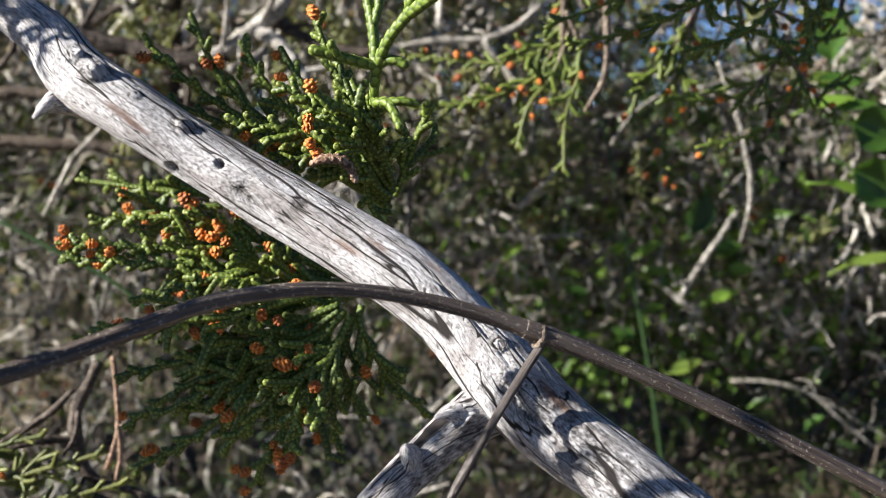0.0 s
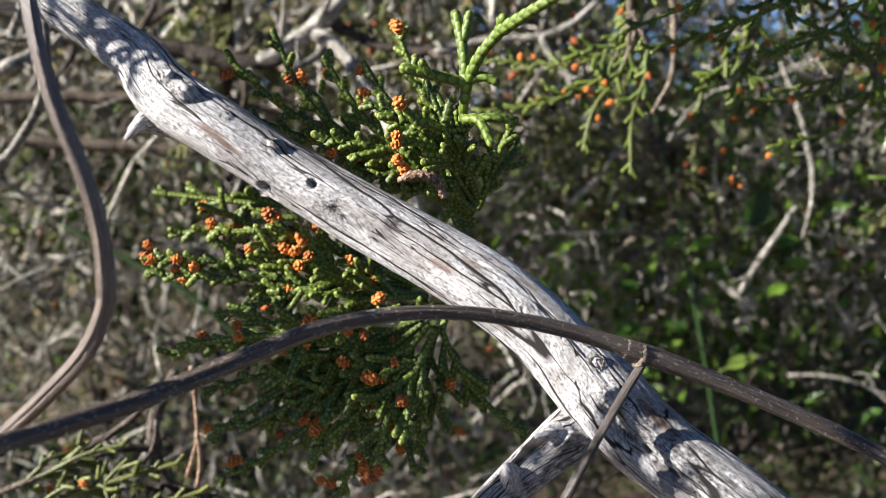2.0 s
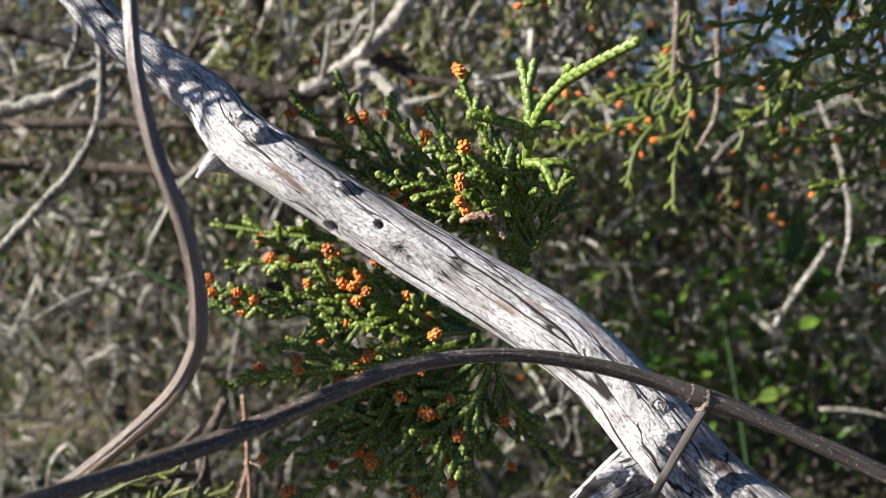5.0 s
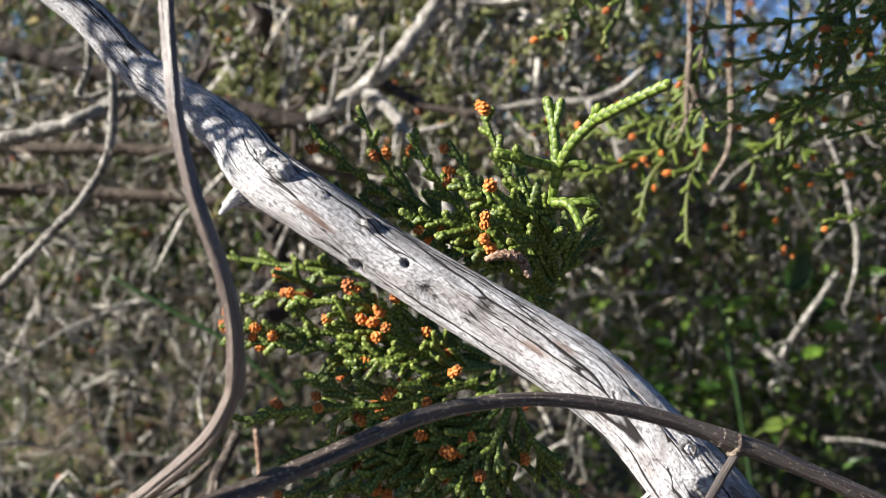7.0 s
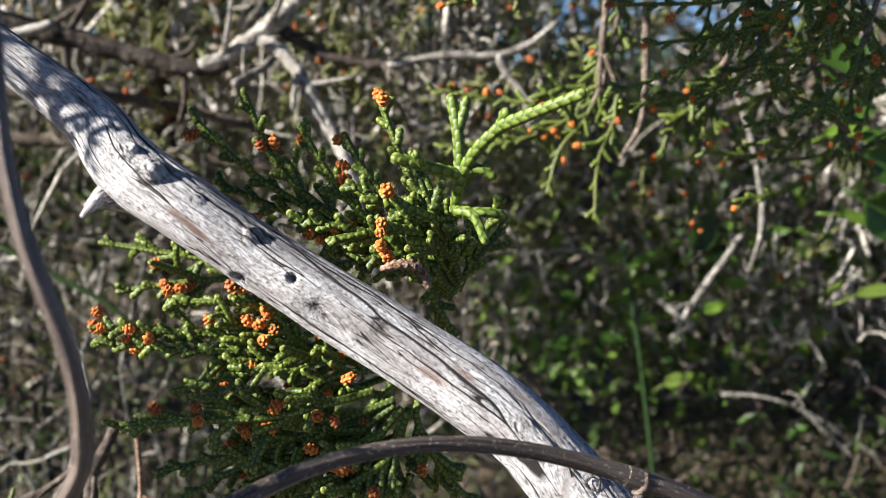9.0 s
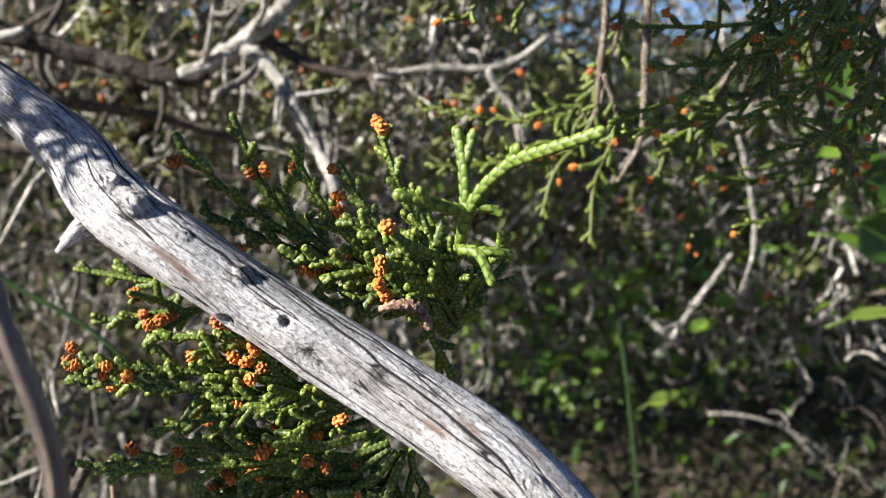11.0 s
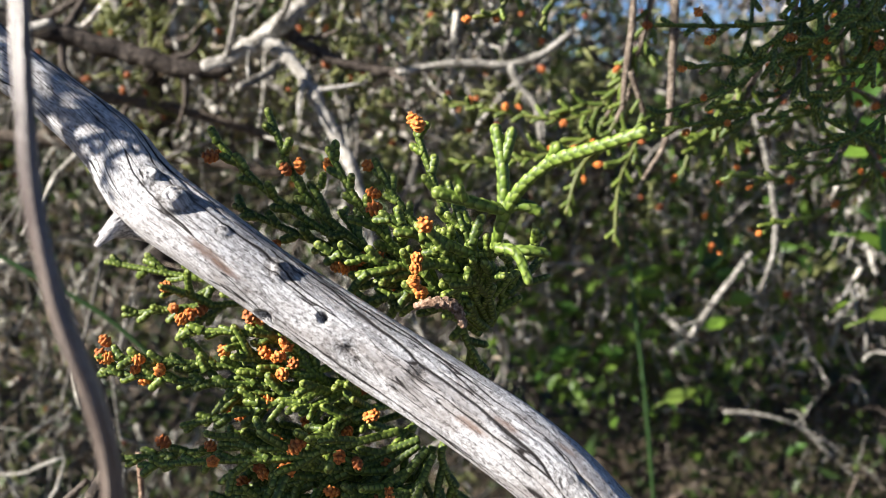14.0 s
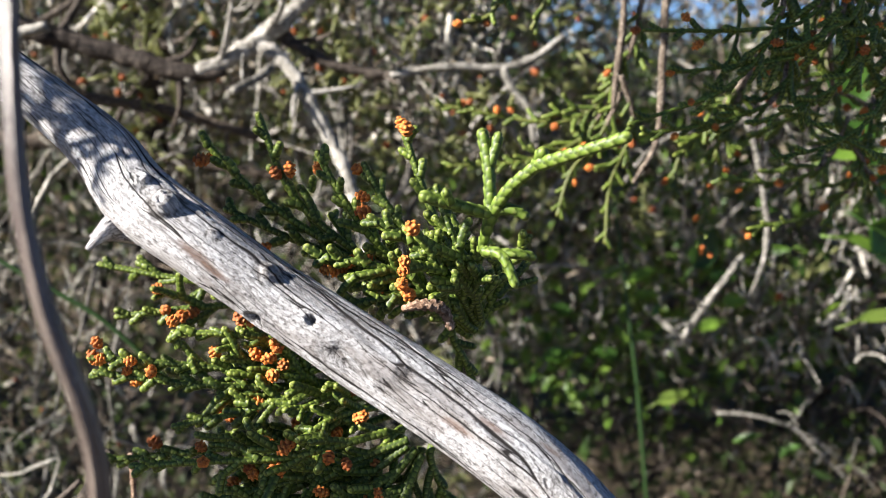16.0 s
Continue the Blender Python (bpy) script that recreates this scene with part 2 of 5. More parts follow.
class Geo:
    """Gathers vertices and faces of one mesh."""

    def __init__(self):
        self.v, self.f, self.n, self.c = [], [], 0, []

    def add(self, v, f, c=None):
        self.v.append(np.asarray(v, float))
        self.f += [tuple(i + self.n for i in q) for q in f]
        self.n += len(v)
        self.c.append(np.zeros((len(v), 4)) if c is None else c)

    def tube(self, line, rad, sides=6, tip=True):
        t, u, w = frames(line)
        a = np.linspace(0, 2 * np.pi, sides, endpoint=False)
        rad = np.broadcast_to(np.asarray(rad, float), (len(line),))
        v = line[:, None] + rad[:, None, None] * (np.cos(a)[None, :, None] * u[:, None] + np.sin(a)[None, :, None] * w[:, None])
        self.add(v.reshape(-1, 3), wall_faces(len(line), sides))

    def tubes(self, lines, rad, sides=5):
        """Many short tubes at once: lines (n, k, 3), radii (n, k) or (k,)."""
        lines = np.asarray(lines, float)
        n, k, _ = lines.shape
        rad = np.broadcast_to(np.asarray(rad, float), (n, k))
        t = lines[:, -1] - lines[:, 0]
        t /= np.linalg.norm(t, axis=1)[:, None] + 1e-12
        u = np.cross(t, np.where(np.abs(t[:, 2:3]) < 0.9, np.array((0, 0, 1.0)), np.array((1.0, 0, 0))))
        u /= np.linalg.norm(u, axis=1)[:, None]
        w = np.cross(t, u)
        a = np.linspace(0, 2 * np.pi, sides, endpoint=False)
        ring = np.cos(a)[None, :, None] * u[:, None] + np.sin(a)[None, :, None] * w[:, None]
        v = lines[:, :, None] + rad[..., None, None] * ring[:, None]
        one = wall_faces(k, sides)
        m = k * sides
        self.many(v.reshape(-1, 3), one, n, m)

    def many(self, v, one, n, m):
        """n copies of the faces of one piece of m vertices."""
        for size in {len(q) for q in one}:
            f = np.array([q for q in one if len(q) == size])
            self.f += [tuple(q) for q in (f[None] + (np.arange(n) * m + self.n)[:, None, None]).reshape(-1, size).tolist()]
        self.v.append(v)
        self.n += len(v)
        self.c.append(np.zeros((len(v), 4)))

    def leaves(self, p, d, n, length, width, fold=0.25):
        """Many small pointed leaves at p along d with their faces to n."""
        d = d / (np.linalg.norm(d, axis=1)[:, None] + 1e-9)
        s = np.cross(d, n)
        s /= np.linalg.norm(s, axis=1)[:, None] + 1e-9
        n = np.cross(s, d)
        ln, wd = length[:, None], width[:, None]
        v = np.stack([p, p + d * ln * 0.3 + s * wd * 0.42 + n * wd * fold, p + d * ln * 0.3, p + d * ln * 0.3 - s * wd * 0.42 + n * wd * fold,
                      p + d * ln * 0.65 + s * wd * 0.46 + n * wd * fold * 0.6, p + d * ln * 0.65 - n * ln * 0.03, p + d * ln * 0.65 - s * wd * 0.46 + n * wd * fold * 0.6, p + d * ln - n * ln * 0.1], 1)
        self.many(v.reshape(-1, 3), [(0, 2, 1), (0, 3, 2), (1, 2, 5, 4), (2, 3, 6, 5), (4, 5, 7), (5, 6, 7)], len(p), 8)

    def mesh(self, name, mat, smooth=True):
        me = bpy.data.meshes.new(name)
        v = np.vstack(self.v)
        me.from_pydata(v.tolist(), [], self.f)
        me.materials.append(mat)
        if smooth:
            me.polygons.foreach_set("use_smooth", [True] * len(me.polygons))
        col = np.vstack(self.c)
        if col.any():
            at = me.attributes.new("scale", "FLOAT_COLOR", "POINT")
            at.data.foreach_set("color", col.ravel())
        return me


def wall_faces(n, k):
    f = [(i * k + j, i * k + (j + 1) % k, (i + 1) * k + (j + 1) % k, (i + 1) * k + j) for i in range(n - 1) for j in range(k)]
    return f + [tuple(range(k - 1, -1, -1)), tuple(range((n - 1) * k, n * k))]


def part(name, me, parent, label="", m=None):
    ob = new(name, me)
    ob.parent = parent
    if m is not None:
        ob.matrix_basis = m
    if label:
        ob["label"] = label
    return ob


def thing(name, place, label, category, group="", kind=""):
    ob = new(name)
    ob.empty_display_size = 0.01
    ob.location = place
    return tagged(ob, label, category, group, kind)


def grow(place, way, roll=0.0, size=1.0):
    """The pose of a thing that grows along z, set at place and turned to way."""
    q = Vector(way).to_track_quat("Z", "X").to_matrix().to_4x4()
    return Matrix.Translation(place) @ q @ Matrix.Rotation(roll, 4, "Z") @ Matrix.Diagonal((size, size, size, 1))


def limb(name, points, radii, mat, label, category, sides=10, step=0.004, rough=0.08, group="", parent=None, knob=0.0):
    """A bare stem or branch: a tapered tube, a little uneven, its nodes thickened."""
    line, rad = smooth_line(points, radii, step)
    s = np.cumsum(np.r_[0, np.linalg.norm(np.diff(line, axis=0), axis=1)])
    o = RNG.uniform(0, 50)
    w = np.array([[noise.noise((x * 60 + o, k * 9.1, 0)) for k in range(3)] for x in s])
    line = line + w * rad[:, None] * rough * 2.5
    rad = rad * (1 + rough * np.array([noise.noise((x * 130, o, 3)) for x in s]) * 2)
    if knob:
        rad = rad * (1 + knob * np.exp(-((s % 0.028) - 0.014) ** 2 / 0.0025 ** 2))
    g = Geo()
    g.tube(line, rad, sides)
    ob = new(name, g.mesh(name, mat))
    return tagged(ob, label, category, group) if parent is None else ob


# ---- the dead branch ----
def grain_mesh(name, line, rad, sides, mat, ridges, marks=(), lumps=0.05, cracks=0.0, twist=0.0, ribs=0.0):
    """A woody tube with its grain as an attribute, furrows along it, and knots or holes at marks:
    (place, radius, height, darkness, kind)."""
    t, u, w = frames(line)
    s = np.cumsum(np.r_[0, np.linalg.norm(np.diff(line, axis=0), axis=1)])
    a = np.linspace(0, 2 * np.pi, sides, endpoint=False)
    tw = twist * s
    ca, sa = np.cos(a[None] + tw[:, None]), np.sin(a[None] + tw[:, None])
    n = ca[..., None] * u[:, None] + sa[..., None] * w[:, None]
    k = np.ones((len(line), sides))
    gr = np.zeros((len(line), sides, 3))
    mean = float(np.mean(rad))
    for i in range(len(line)):
        for j in range(sides):
            x, y, z = math.cos(a[j]), math.sin(a[j]), s[i]
            d = lumps * noise.noise((x * 1.3, y * 1.3, z * 22)) + lumps * 0.5 * noise.noise((x * 3, y * 3, z * 40 + 9))
            if ridges:
                d += ridges * noise.noise((x * 5, y * 5, z * 9 + 4)) + 0.5 * ridges * noise.noise((x * 13, y * 13, z * 18))
            if cracks:
                q = abs(noise.noise((x * 3.2 + 7, y * 3.2, z * 5)))
                d -= cracks * max(0.0, 1 - q / 0.05) * max(0.0, min(1.0, 3 * noise.noise((x * 2, y * 2, z * 14 + 30)) + 0.8))
            if ribs:
                d += ribs * math.cos(6 * a[j] + 1.5 * noise.noise((2, 5, z * 14))) + 0.6 * ribs * math.cos(11 * a[j] + 3 * noise.noise((8, 1, z * 20)))
            k[i, j] += d
            gr[i, j] = (x * mean, y * mean, z)
    v = line[:, None] + n * (rad[:, None] * k)[..., None]
    dark = np.zeros((len(line), sides))
    bare = np.zeros((len(line), sides))
    fuzz = np.zeros((len(line), sides))
    if marks:
        fuzz = np.array([[noise.noise((p[0] * 420, p[1] * 420, p[2] * 420)) + 0.5 * noise.noise((p[0] * 1100, p[1] * 1100, p[2] * 1100)) for p in row] for row in v.tolist()])
    for place, size, height, dk, kind in marks:
        place = v.reshape(-1, 3)[np.argmin(np.linalg.norm(v - np.array(place), axis=2))]
        away = v - np.array(place)
        if kind in ("bare", "groove", "stain_shade"):
            along = (away * t[:, None]).sum(2)
            away = away - t[:, None] * (along * {"bare": 0.78, "groove": 0.72, "stain_shade": 0.5}[kind])[..., None]
        d = np.linalg.norm(away, axis=2) / size
        near = d < 3.5
        rough = 1.0 + 0.35 * fuzz
        if kind == "ring":
            h = np.exp(-d ** 2) * 0.6 + 0.5 * np.exp(-((d - 1.25) / 0.28) ** 2) - 0.5 * np.exp(-((d - 0.85) / 0.22) ** 2)
            g = np.exp(-((d - 0.9) / 0.22) ** 2) + 0.5 * np.exp(-((d - 1.6) / 0.2) ** 2)
        elif kind == "hole":
            h = -np.exp(-(d * rough) ** 4) + 0.12 * np.exp(-((d - 1.5) / 0.4) ** 2)
            g = np.exp(-(d * rough / 0.95) ** 6)
        elif kind == "bare":
            h = -0.5 * np.exp(-(d * rough) ** 4)
            g = np.zeros_like(d)
            bare = np.maximum(bare, np.clip(1.6 - 1.3 * d * rough, 0, 1) * dk * near)
        elif kind == "groove":
            h = -np.exp(-(d * (1 + 0.15 * fuzz)) ** 2)
            g = np.exp(-(d * rough / 0.7) ** 4)
        # mottled darkening: lichen, and shade painted into the wood
        elif kind == "stain_shade":
            h = 0.25 * fuzz * np.exp(-d ** 2)
            g = np.exp(-(d * rough) ** 2) * np.clip(0.85 + 2.2 * fuzz, 0, 1)
        elif kind == "scar":
            h = -np.exp(-(d * rough) ** 2) * (0.6 + fuzz)
            g = np.exp(-(d * rough) ** 4) * np.clip(0.95 + 1.4 * fuzz, 0, 1)
        else:
            h = (1.0 + 0.6 * fuzz) / (1.0 + (d * rough) ** 4) + 0.22 * np.cos(d * 8 + 2 * fuzz) * (d < 1.2) - 0.16 * np.exp(-((d - 1.7) / 0.3) ** 2)
            g = 0.9 * np.exp(-((d * rough - 1.45) / 0.28) ** 2) + 0.8 * (d < 1.0) * np.clip(3.0 * fuzz, 0, 1)
        v = v + n * (h * height * near)[..., None]
        dark = np.maximum(dark, g * dk * near)
        gr[..., 2] += 0.5 * size * np.exp(-d ** 2 / 3) * near
    me = bpy.data.meshes.new(name)
    me.from_pydata(v.reshape(-1, 3).tolist(), [], wall_faces(len(line), sides))
    me.materials.append(mat)
    me.polygons.foreach_set("use_smooth", [True] * len(me.polygons))
    me.attributes.new("grain", "FLOAT_VECTOR", "POINT").data.foreach_set("vector", gr.ravel())
    me.attributes.new("dark", "FLOAT", "POINT").data.foreach_set("value", dark.ravel())
    me.attributes.new("bare", "FLOAT", "POINT").data.foreach_set("value", bare.ravel())
    return me


branch = thing("dead_branch", (0.0346, 0.2820, 0.9033), "bare silver-grey weathered dead juniper branch, cracked and knotted", "branch")
LIMB = [
    ((-0.2682, 0.3753, 1.1408), 0.0058), ((-0.2281, 0.3673, 1.0957), 0.0067), ((-0.1998, 0.3617, 1.0729), 0.0068),
    ((-0.1801, 0.3593, 1.0531), 0.0079), ((-0.1577, 0.3520, 1.0389), 0.0083), ((-0.1395, 0.3435, 1.0265), 0.0095),
    ((-0.1276, 0.3355, 1.0145), 0.0108), ((-0.1080, 0.3270, 1.0028), 0.0105), ((-0.0848, 0.3236, 0.9879), 0.0104),
    ((-0.0616, 0.3185, 0.9748), 0.0109), ((-0.0388, 0.3117, 0.9628), 0.0112), ((-0.0186, 0.3049, 0.9517), 0.0114),
    ((-0.0030, 0.3010, 0.9407), 0.0118), ((0.0095, 0.2967, 0.9286), 0.0123), ((0.0216, 0.2913, 0.9157), 0.0134),
    ((0.0364, 0.2858, 0.9018), 0.0126), ((0.0597, 0.2743, 0.8872), 0.0117), ((0.0944, 0.2636, 0.8602), 0.0114),
    ((0.1556, 0.2470, 0.7969), 0.0114),
]
MARKS = [
    ((-0.1239, 0.3236, 1.0251), 0.0020, 0.0014, 0.8, "nub"), ((-0.1169, 0.3188, 1.0183), 0.0032, 0.0024, 1.0, "nub"), ((-0.1197, 0.3183, 1.0154), 0.0048, 0.0010, 0.0, "nub"),
    ((-0.0859, 0.3160, 0.9975), 0.0025, 0.0014, 0.9, "nub"), ((-0.0731, 0.3127, 0.9845), 0.0015, 0.0022, 1.0, "hole"),
    ((0.0170, 0.2841, 0.9305), 0.0021, 0.0008, 0.9, "ring"), ((-0.1024, 0.3179, 1.0078), 0.0014, 0.0007, 1.0, "nub"),
    ((-0.0900, 0.3168, 0.9826), 0.0024, 0.0024, 1.0, "hole"), ((-0.0872, 0.3167, 0.9808), 0.0016, 0.0018, 1.0, "hole"),
    ((-0.0670, 0.3067, 0.9764), 0.0034, 0.0010, 1.0, "scar"), ((-0.0638, 0.3065, 0.9744), 0.0032, 0.0010, 1.0, "scar"), ((-0.0595, 0.3064, 0.9721), 0.0026, 0.0008, 0.9, "scar"),
    ((-0.0461, 0.3027, 0.9717), 0.0030, 0.0010, 1.0, "scar"), ((-0.0041, 0.2905, 0.9460), 0.0022, 0.0006, 0.8, "ring"), ((-0.0511, 0.3061, 0.9680), 0.0022, 0.0004, 0.6, "scar"),
    ((0.0121, 0.2791, 0.9175), 0.0016, 0.0010, 0.8, "scar"), ((0.0213, 0.2771, 0.9151), 0.0040, 0.0012, 0.7, "scar"), ((0.0279, 0.2748, 0.9115), 0.0040, 0.0012, 0.7, "scar"),
    ((-0.1710, 0.3816, 1.0480), 0.0016, 0.0010, 0.9, "ring"),
    ((0.0346, 0.2792, 0.9148), 0.0020, 0.0004, 1.0, "bare"), ((-0.1063, 0.3158, 1.0011), 0.0016, 0.0003, 0.8, "bare"), ((-0.1016, 0.3152, 0.9970), 0.0013, 0.0003, 0.9, "bare"),
    ((-0.0043, 0.2963, 0.9531), 0.0011, 0.0003, 0.6, "bare"), ((-0.0302, 0.2980, 0.9585), 0.0012, 0.0003, 0.8, "bare"), ((-0.0209, 0.2972, 0.9590), 0.0013, 0.0003, 0.7, "bare"),
    ((0.0207, 0.2778, 0.9153), 0.0018, 0.0034, 1.0, "groove"), ((0.0258, 0.2765, 0.9095), 0.0019, 0.0034, 1.0, "groove"), ((0.0318, 0.2746, 0.9052), 0.0018, 0.0034, 1.0, "groove"),
    ((0.0373, 0.2716, 0.9001), 0.0017, 0.0034, 1.0, "groove"), ((0.0436, 0.2671, 0.8935), 0.0015, 0.0034, 1.0, "groove"), ((0.0500, 0.2640, 0.8870), 0.0013, 0.0016, 0.9, "groove"),
    # lower limb past the fork: dark lichen and its shade, both in the colour
    ((0.0330, 0.2783, 0.9135), 0.0055, 0.0008, 1.0, "stain_shade"), ((0.0369, 0.2758, 0.9088), 0.0080, 0.0008, 1.0, "stain_shade"), ((0.0460, 0.2690, 0.8990), 0.0090, 0.0008, 1.0, "stain_shade"),
    ((0.0210, 0.2782, 0.9150), 0.0050, 0.0008, 0.9, "stain_shade"), ((0.0600, 0.2630, 0.8830), 0.0090, 0.0008, 1.0, "stain_shade"), ((0.0780, 0.2570, 0.8660), 0.0100, 0.0008, 0.9, "stain_shade"),
    ((-0.1294, 0.3310, 1.0300), 0.0009, 0.0010, 0.9, "groove"), ((-0.1232, 0.3216, 1.0191), 0.0008, 0.0010, 0.9, "groove"), ((-0.1425, 0.3331, 1.0407), 0.0008, 0.0010, 0.8, "groove"),
    ((-0.0568, 0.3069, 0.9717), 0.0034, 0.0007, 0.7, "stain_shade"), ((-0.0486, 0.3040, 0.9670), 0.0030, 0.0006, 0.6, "stain_shade"), ((-0.0660, 0.3090, 0.9755), 0.0048, 0.0008, 0.7, "stain_shade"), ((-0.0904, 0.3147, 0.9840), 0.0035, 0.0006, 0.6, "stain_shade"),
]
line, rad = smooth_line([p for p, r in LIMB], [r for p, r in LIMB], 0.0008)
part("limb", grain_mesh("limb", line, rad, 150, WOOD, 0.014, MARKS, 0.05, 0.06, 6.0), branch, m=Matrix.Translation(-branch.location))

hub = np.array((0.0170, 0.2841, 0.9305))
k = int(np.argmin(np.linalg.norm(line - hub, axis=1)))
out = (hub - line[k]) / np.linalg.norm(hub - line[k])
e = np.cross(out, (0.3, 0.2, 0.9))
e /= np.linalg.norm(e)
turn = np.linspace(0, 2 * np.pi, 25)[:, None]
g = Geo()
g.tube(line[k] + out * rad[k] * 1.045 + 0.0019 * (np.cos(turn) * e + np.sin(turn) * np.cross(out, e)) * (1 + 0.06 * np.sin(3 * turn)), 0.00018, 6)
part("knot_ring", g.mesh("knot_ring", DARKBARK), branch, "dark ring round a small knot", Matrix.Translation(-branch.location))
line, rad = smooth_line(
    [(0.0315, 0.2986, 0.9118), (0.0152, 0.2920, 0.9078), (-0.0004, 0.2866, 0.8980), (-0.0131, 0.2831, 0.8872), (-0.0251, 0.2774, 0.8757), (-0.0417, 0.2685, 0.8554), (-0.0609, 0.2582, 0.8253)],
    [0.0109, 0.0093, 0.0071, 0.0065, 0.0063, 0.0067, 0.0063], 0.0012)
# camera-facing side darkened for lichen and the shade lying on it
part("side_limb", grain_mesh("side_limb", line, rad, 96, WOOD, 0.02, [((0.0027, 0.2746, 0.9136), 0.004, 0.003, 0.8, "knob"), ((0.0080, 0.2790, 0.9010), 0.0070, 0.0008, 1.0, "stain_shade"), ((-0.0030, 0.2760, 0.8900), 0.0065, 0.0008, 1.0, "stain_shade"),
                                                         ((-0.0150, 0.2720, 0.8790), 0.0065, 0.0008, 0.9, "stain_shade"), ((-0.0280, 0.2680, 0.8660), 0.0065, 0.0008, 0.9, "stain_shade"), ((0.0160, 0.2800, 0.9060), 0.0055, 0.0008, 0.9, "stain_shade")], 0.08, 0.10, 4.0), branch, m=Matrix.Translation(-branch.location))


def snag(name, points, radii, sides=22):
    line, rad = smooth_line(points, radii, 0.0006)
    part(name, grain_mesh(name, line, rad, sides, WOOD, 0.20, (), 0.16, 0.16, 40.0), branch, m=Matrix.Translation(-branch.location))


snag("broken_stub", [(-0.1322, 0.3381, 1.0054), (-0.1345, 0.3311, 1.0052), (-0.1372, 0.3281, 1.0024), (-0.1403, 0.3271, 0.9991)], [0.0034, 0.0027, 0.0017, 0.0007])
snag("broken_stub", [(-0.1328, 0.3381, 1.0068), (-0.1348, 0.3311, 1.0064), (-0.1371, 0.3291, 1.0045), (-0.1396, 0.3281, 1.0025)], [0.0032, 0.0021, 0.0012, 0.0005])
snag("stub_flare", [(-0.1365, 0.3301, 1.0023), (-0.1320, 0.3331, 1.0029), (-0.1258, 0.3341, 1.0019), (-0.1185, 0.3341, 0.9973)], [0.0010, 0.0020, 0.0026, 0.0020])
snag("broken_stub", [(0.0081, 0.2858, 0.9068), (0.0019, 0.2802, 0.9097), (-0.0024, 0.2780, 0.9090)], [0.0045, 0.0024, 0.0006])
snag("broken_stub", [(-0.0086, 0.2818, 0.8923), (-0.0107, 0.2766, 0.8987), (-0.0116, 0.2750, 0.9015)], [0.0040, 0.0026, 0.0006])


# ---- the two climbing stems in front of it ----
def climbing_stem(rows, label, nodes, mat, sides=40):
    """A woody climber: the stem and the swollen nodes on it, each at a row of the stem."""
    ob = thing("vine", rows[len(rows) // 2][0], label, "vine")
    back = Matrix.Translation(-ob.location)
    line, rad = smooth_line([p for p, r in rows], [r for p, r in rows], 0.0012)
    part("stem", grain_mesh("stem", line, rad, sides, mat, 0.08, (), 0.05, 0.0, 9.0, 0.085), ob, m=back)
    for k in nodes:
        p, r = np.array(rows[k][0]), rows[k][1]
        d = np.array(rows[k + 1][0]) - np.array(rows[k - 1][0])
        d /= np.linalg.norm(d)
        f = np.linspace(-1, 1, 9)
        ln, rd = smooth_line([tuple(p + d * r * 1.7 * x) for x in f], [r * (0.99 + 0.09 * math.cos(x * 1.57)) for x in f], 0.0005)
        part("node", grain_mesh("node", ln, rd, 32, mat, 0.14, (), 0.12, 0.0, 9.0), ob, m=back)
    return ob


vine = climbing_stem([
    ((-0.1700, 0.1340, 0.9370), 0.0018), ((-0.1500, 0.1635, 0.9380), 0.0020), ((-0.1358, 0.1859, 0.9374), 0.0021), ((-0.1243, 0.2042, 0.9364), 0.0022), ((-0.1150, 0.2147, 0.9370), 0.0023), ((-0.1042, 0.2245, 0.9384), 0.0023),
    ((-0.0922, 0.2336, 0.9413), 0.0023), ((-0.0789, 0.2421, 0.9454), 0.0023), ((-0.0644, 0.2498, 0.9497), 0.0022), ((-0.0489, 0.2563, 0.9518), 0.0021), ((-0.0329, 0.2620, 0.9518), 0.0020), ((-0.0164, 0.2669, 0.9496), 0.0021),
    ((0.0006, 0.2712, 0.9454), 0.0022), ((0.0180, 0.2748, 0.9397), 0.0023), ((0.0286, 0.2767, 0.9356), 0.0028), ((0.0356, 0.2777, 0.9330), 0.0027), ((0.0536, 0.2799, 0.9253), 0.0024),
    ((0.0717, 0.2813, 0.9171), 0.0025), ((0.0895, 0.2819, 0.9086), 0.0025), ((0.1139, 0.2812, 0.8966), 0.0025), ((0.1550, 0.2800, 0.8760), 0.0025)],
    "dark grey-brown woody climber stem arching over the dead branch", (14,), VINE)
climbing_stem([
    ((-0.1330, 0.2510, 1.1080), 0.0018), ((-0.1285, 0.2400, 1.0820), 0.0018), ((-0.1258, 0.2316, 1.0626), 0.0018), ((-0.1227, 0.2239, 1.0453), 0.0018), ((-0.1199, 0.2188, 1.0301), 0.0018), ((-0.1150, 0.2150, 1.0126), 0.0018),
    ((-0.1089, 0.2138, 0.9956), 0.0018), ((-0.1064, 0.2148, 0.9823), 0.0019), ((-0.1066, 0.2169, 0.9698), 0.0021), ((-0.1086, 0.2188, 0.9622), 0.0020), ((-0.1156, 0.2224, 0.9511), 0.0020),
    ((-0.1299, 0.2288, 0.9375), 0.0020), ((-0.1455, 0.2361, 0.9247), 0.0021), ((-0.1669, 0.2467, 0.9083), 0.0022), ((-0.2030, 0.2630, 0.8810), 0.0024)],
    "slender grey climber stem with a sharp bend at its node", (8,), PALEVINE)
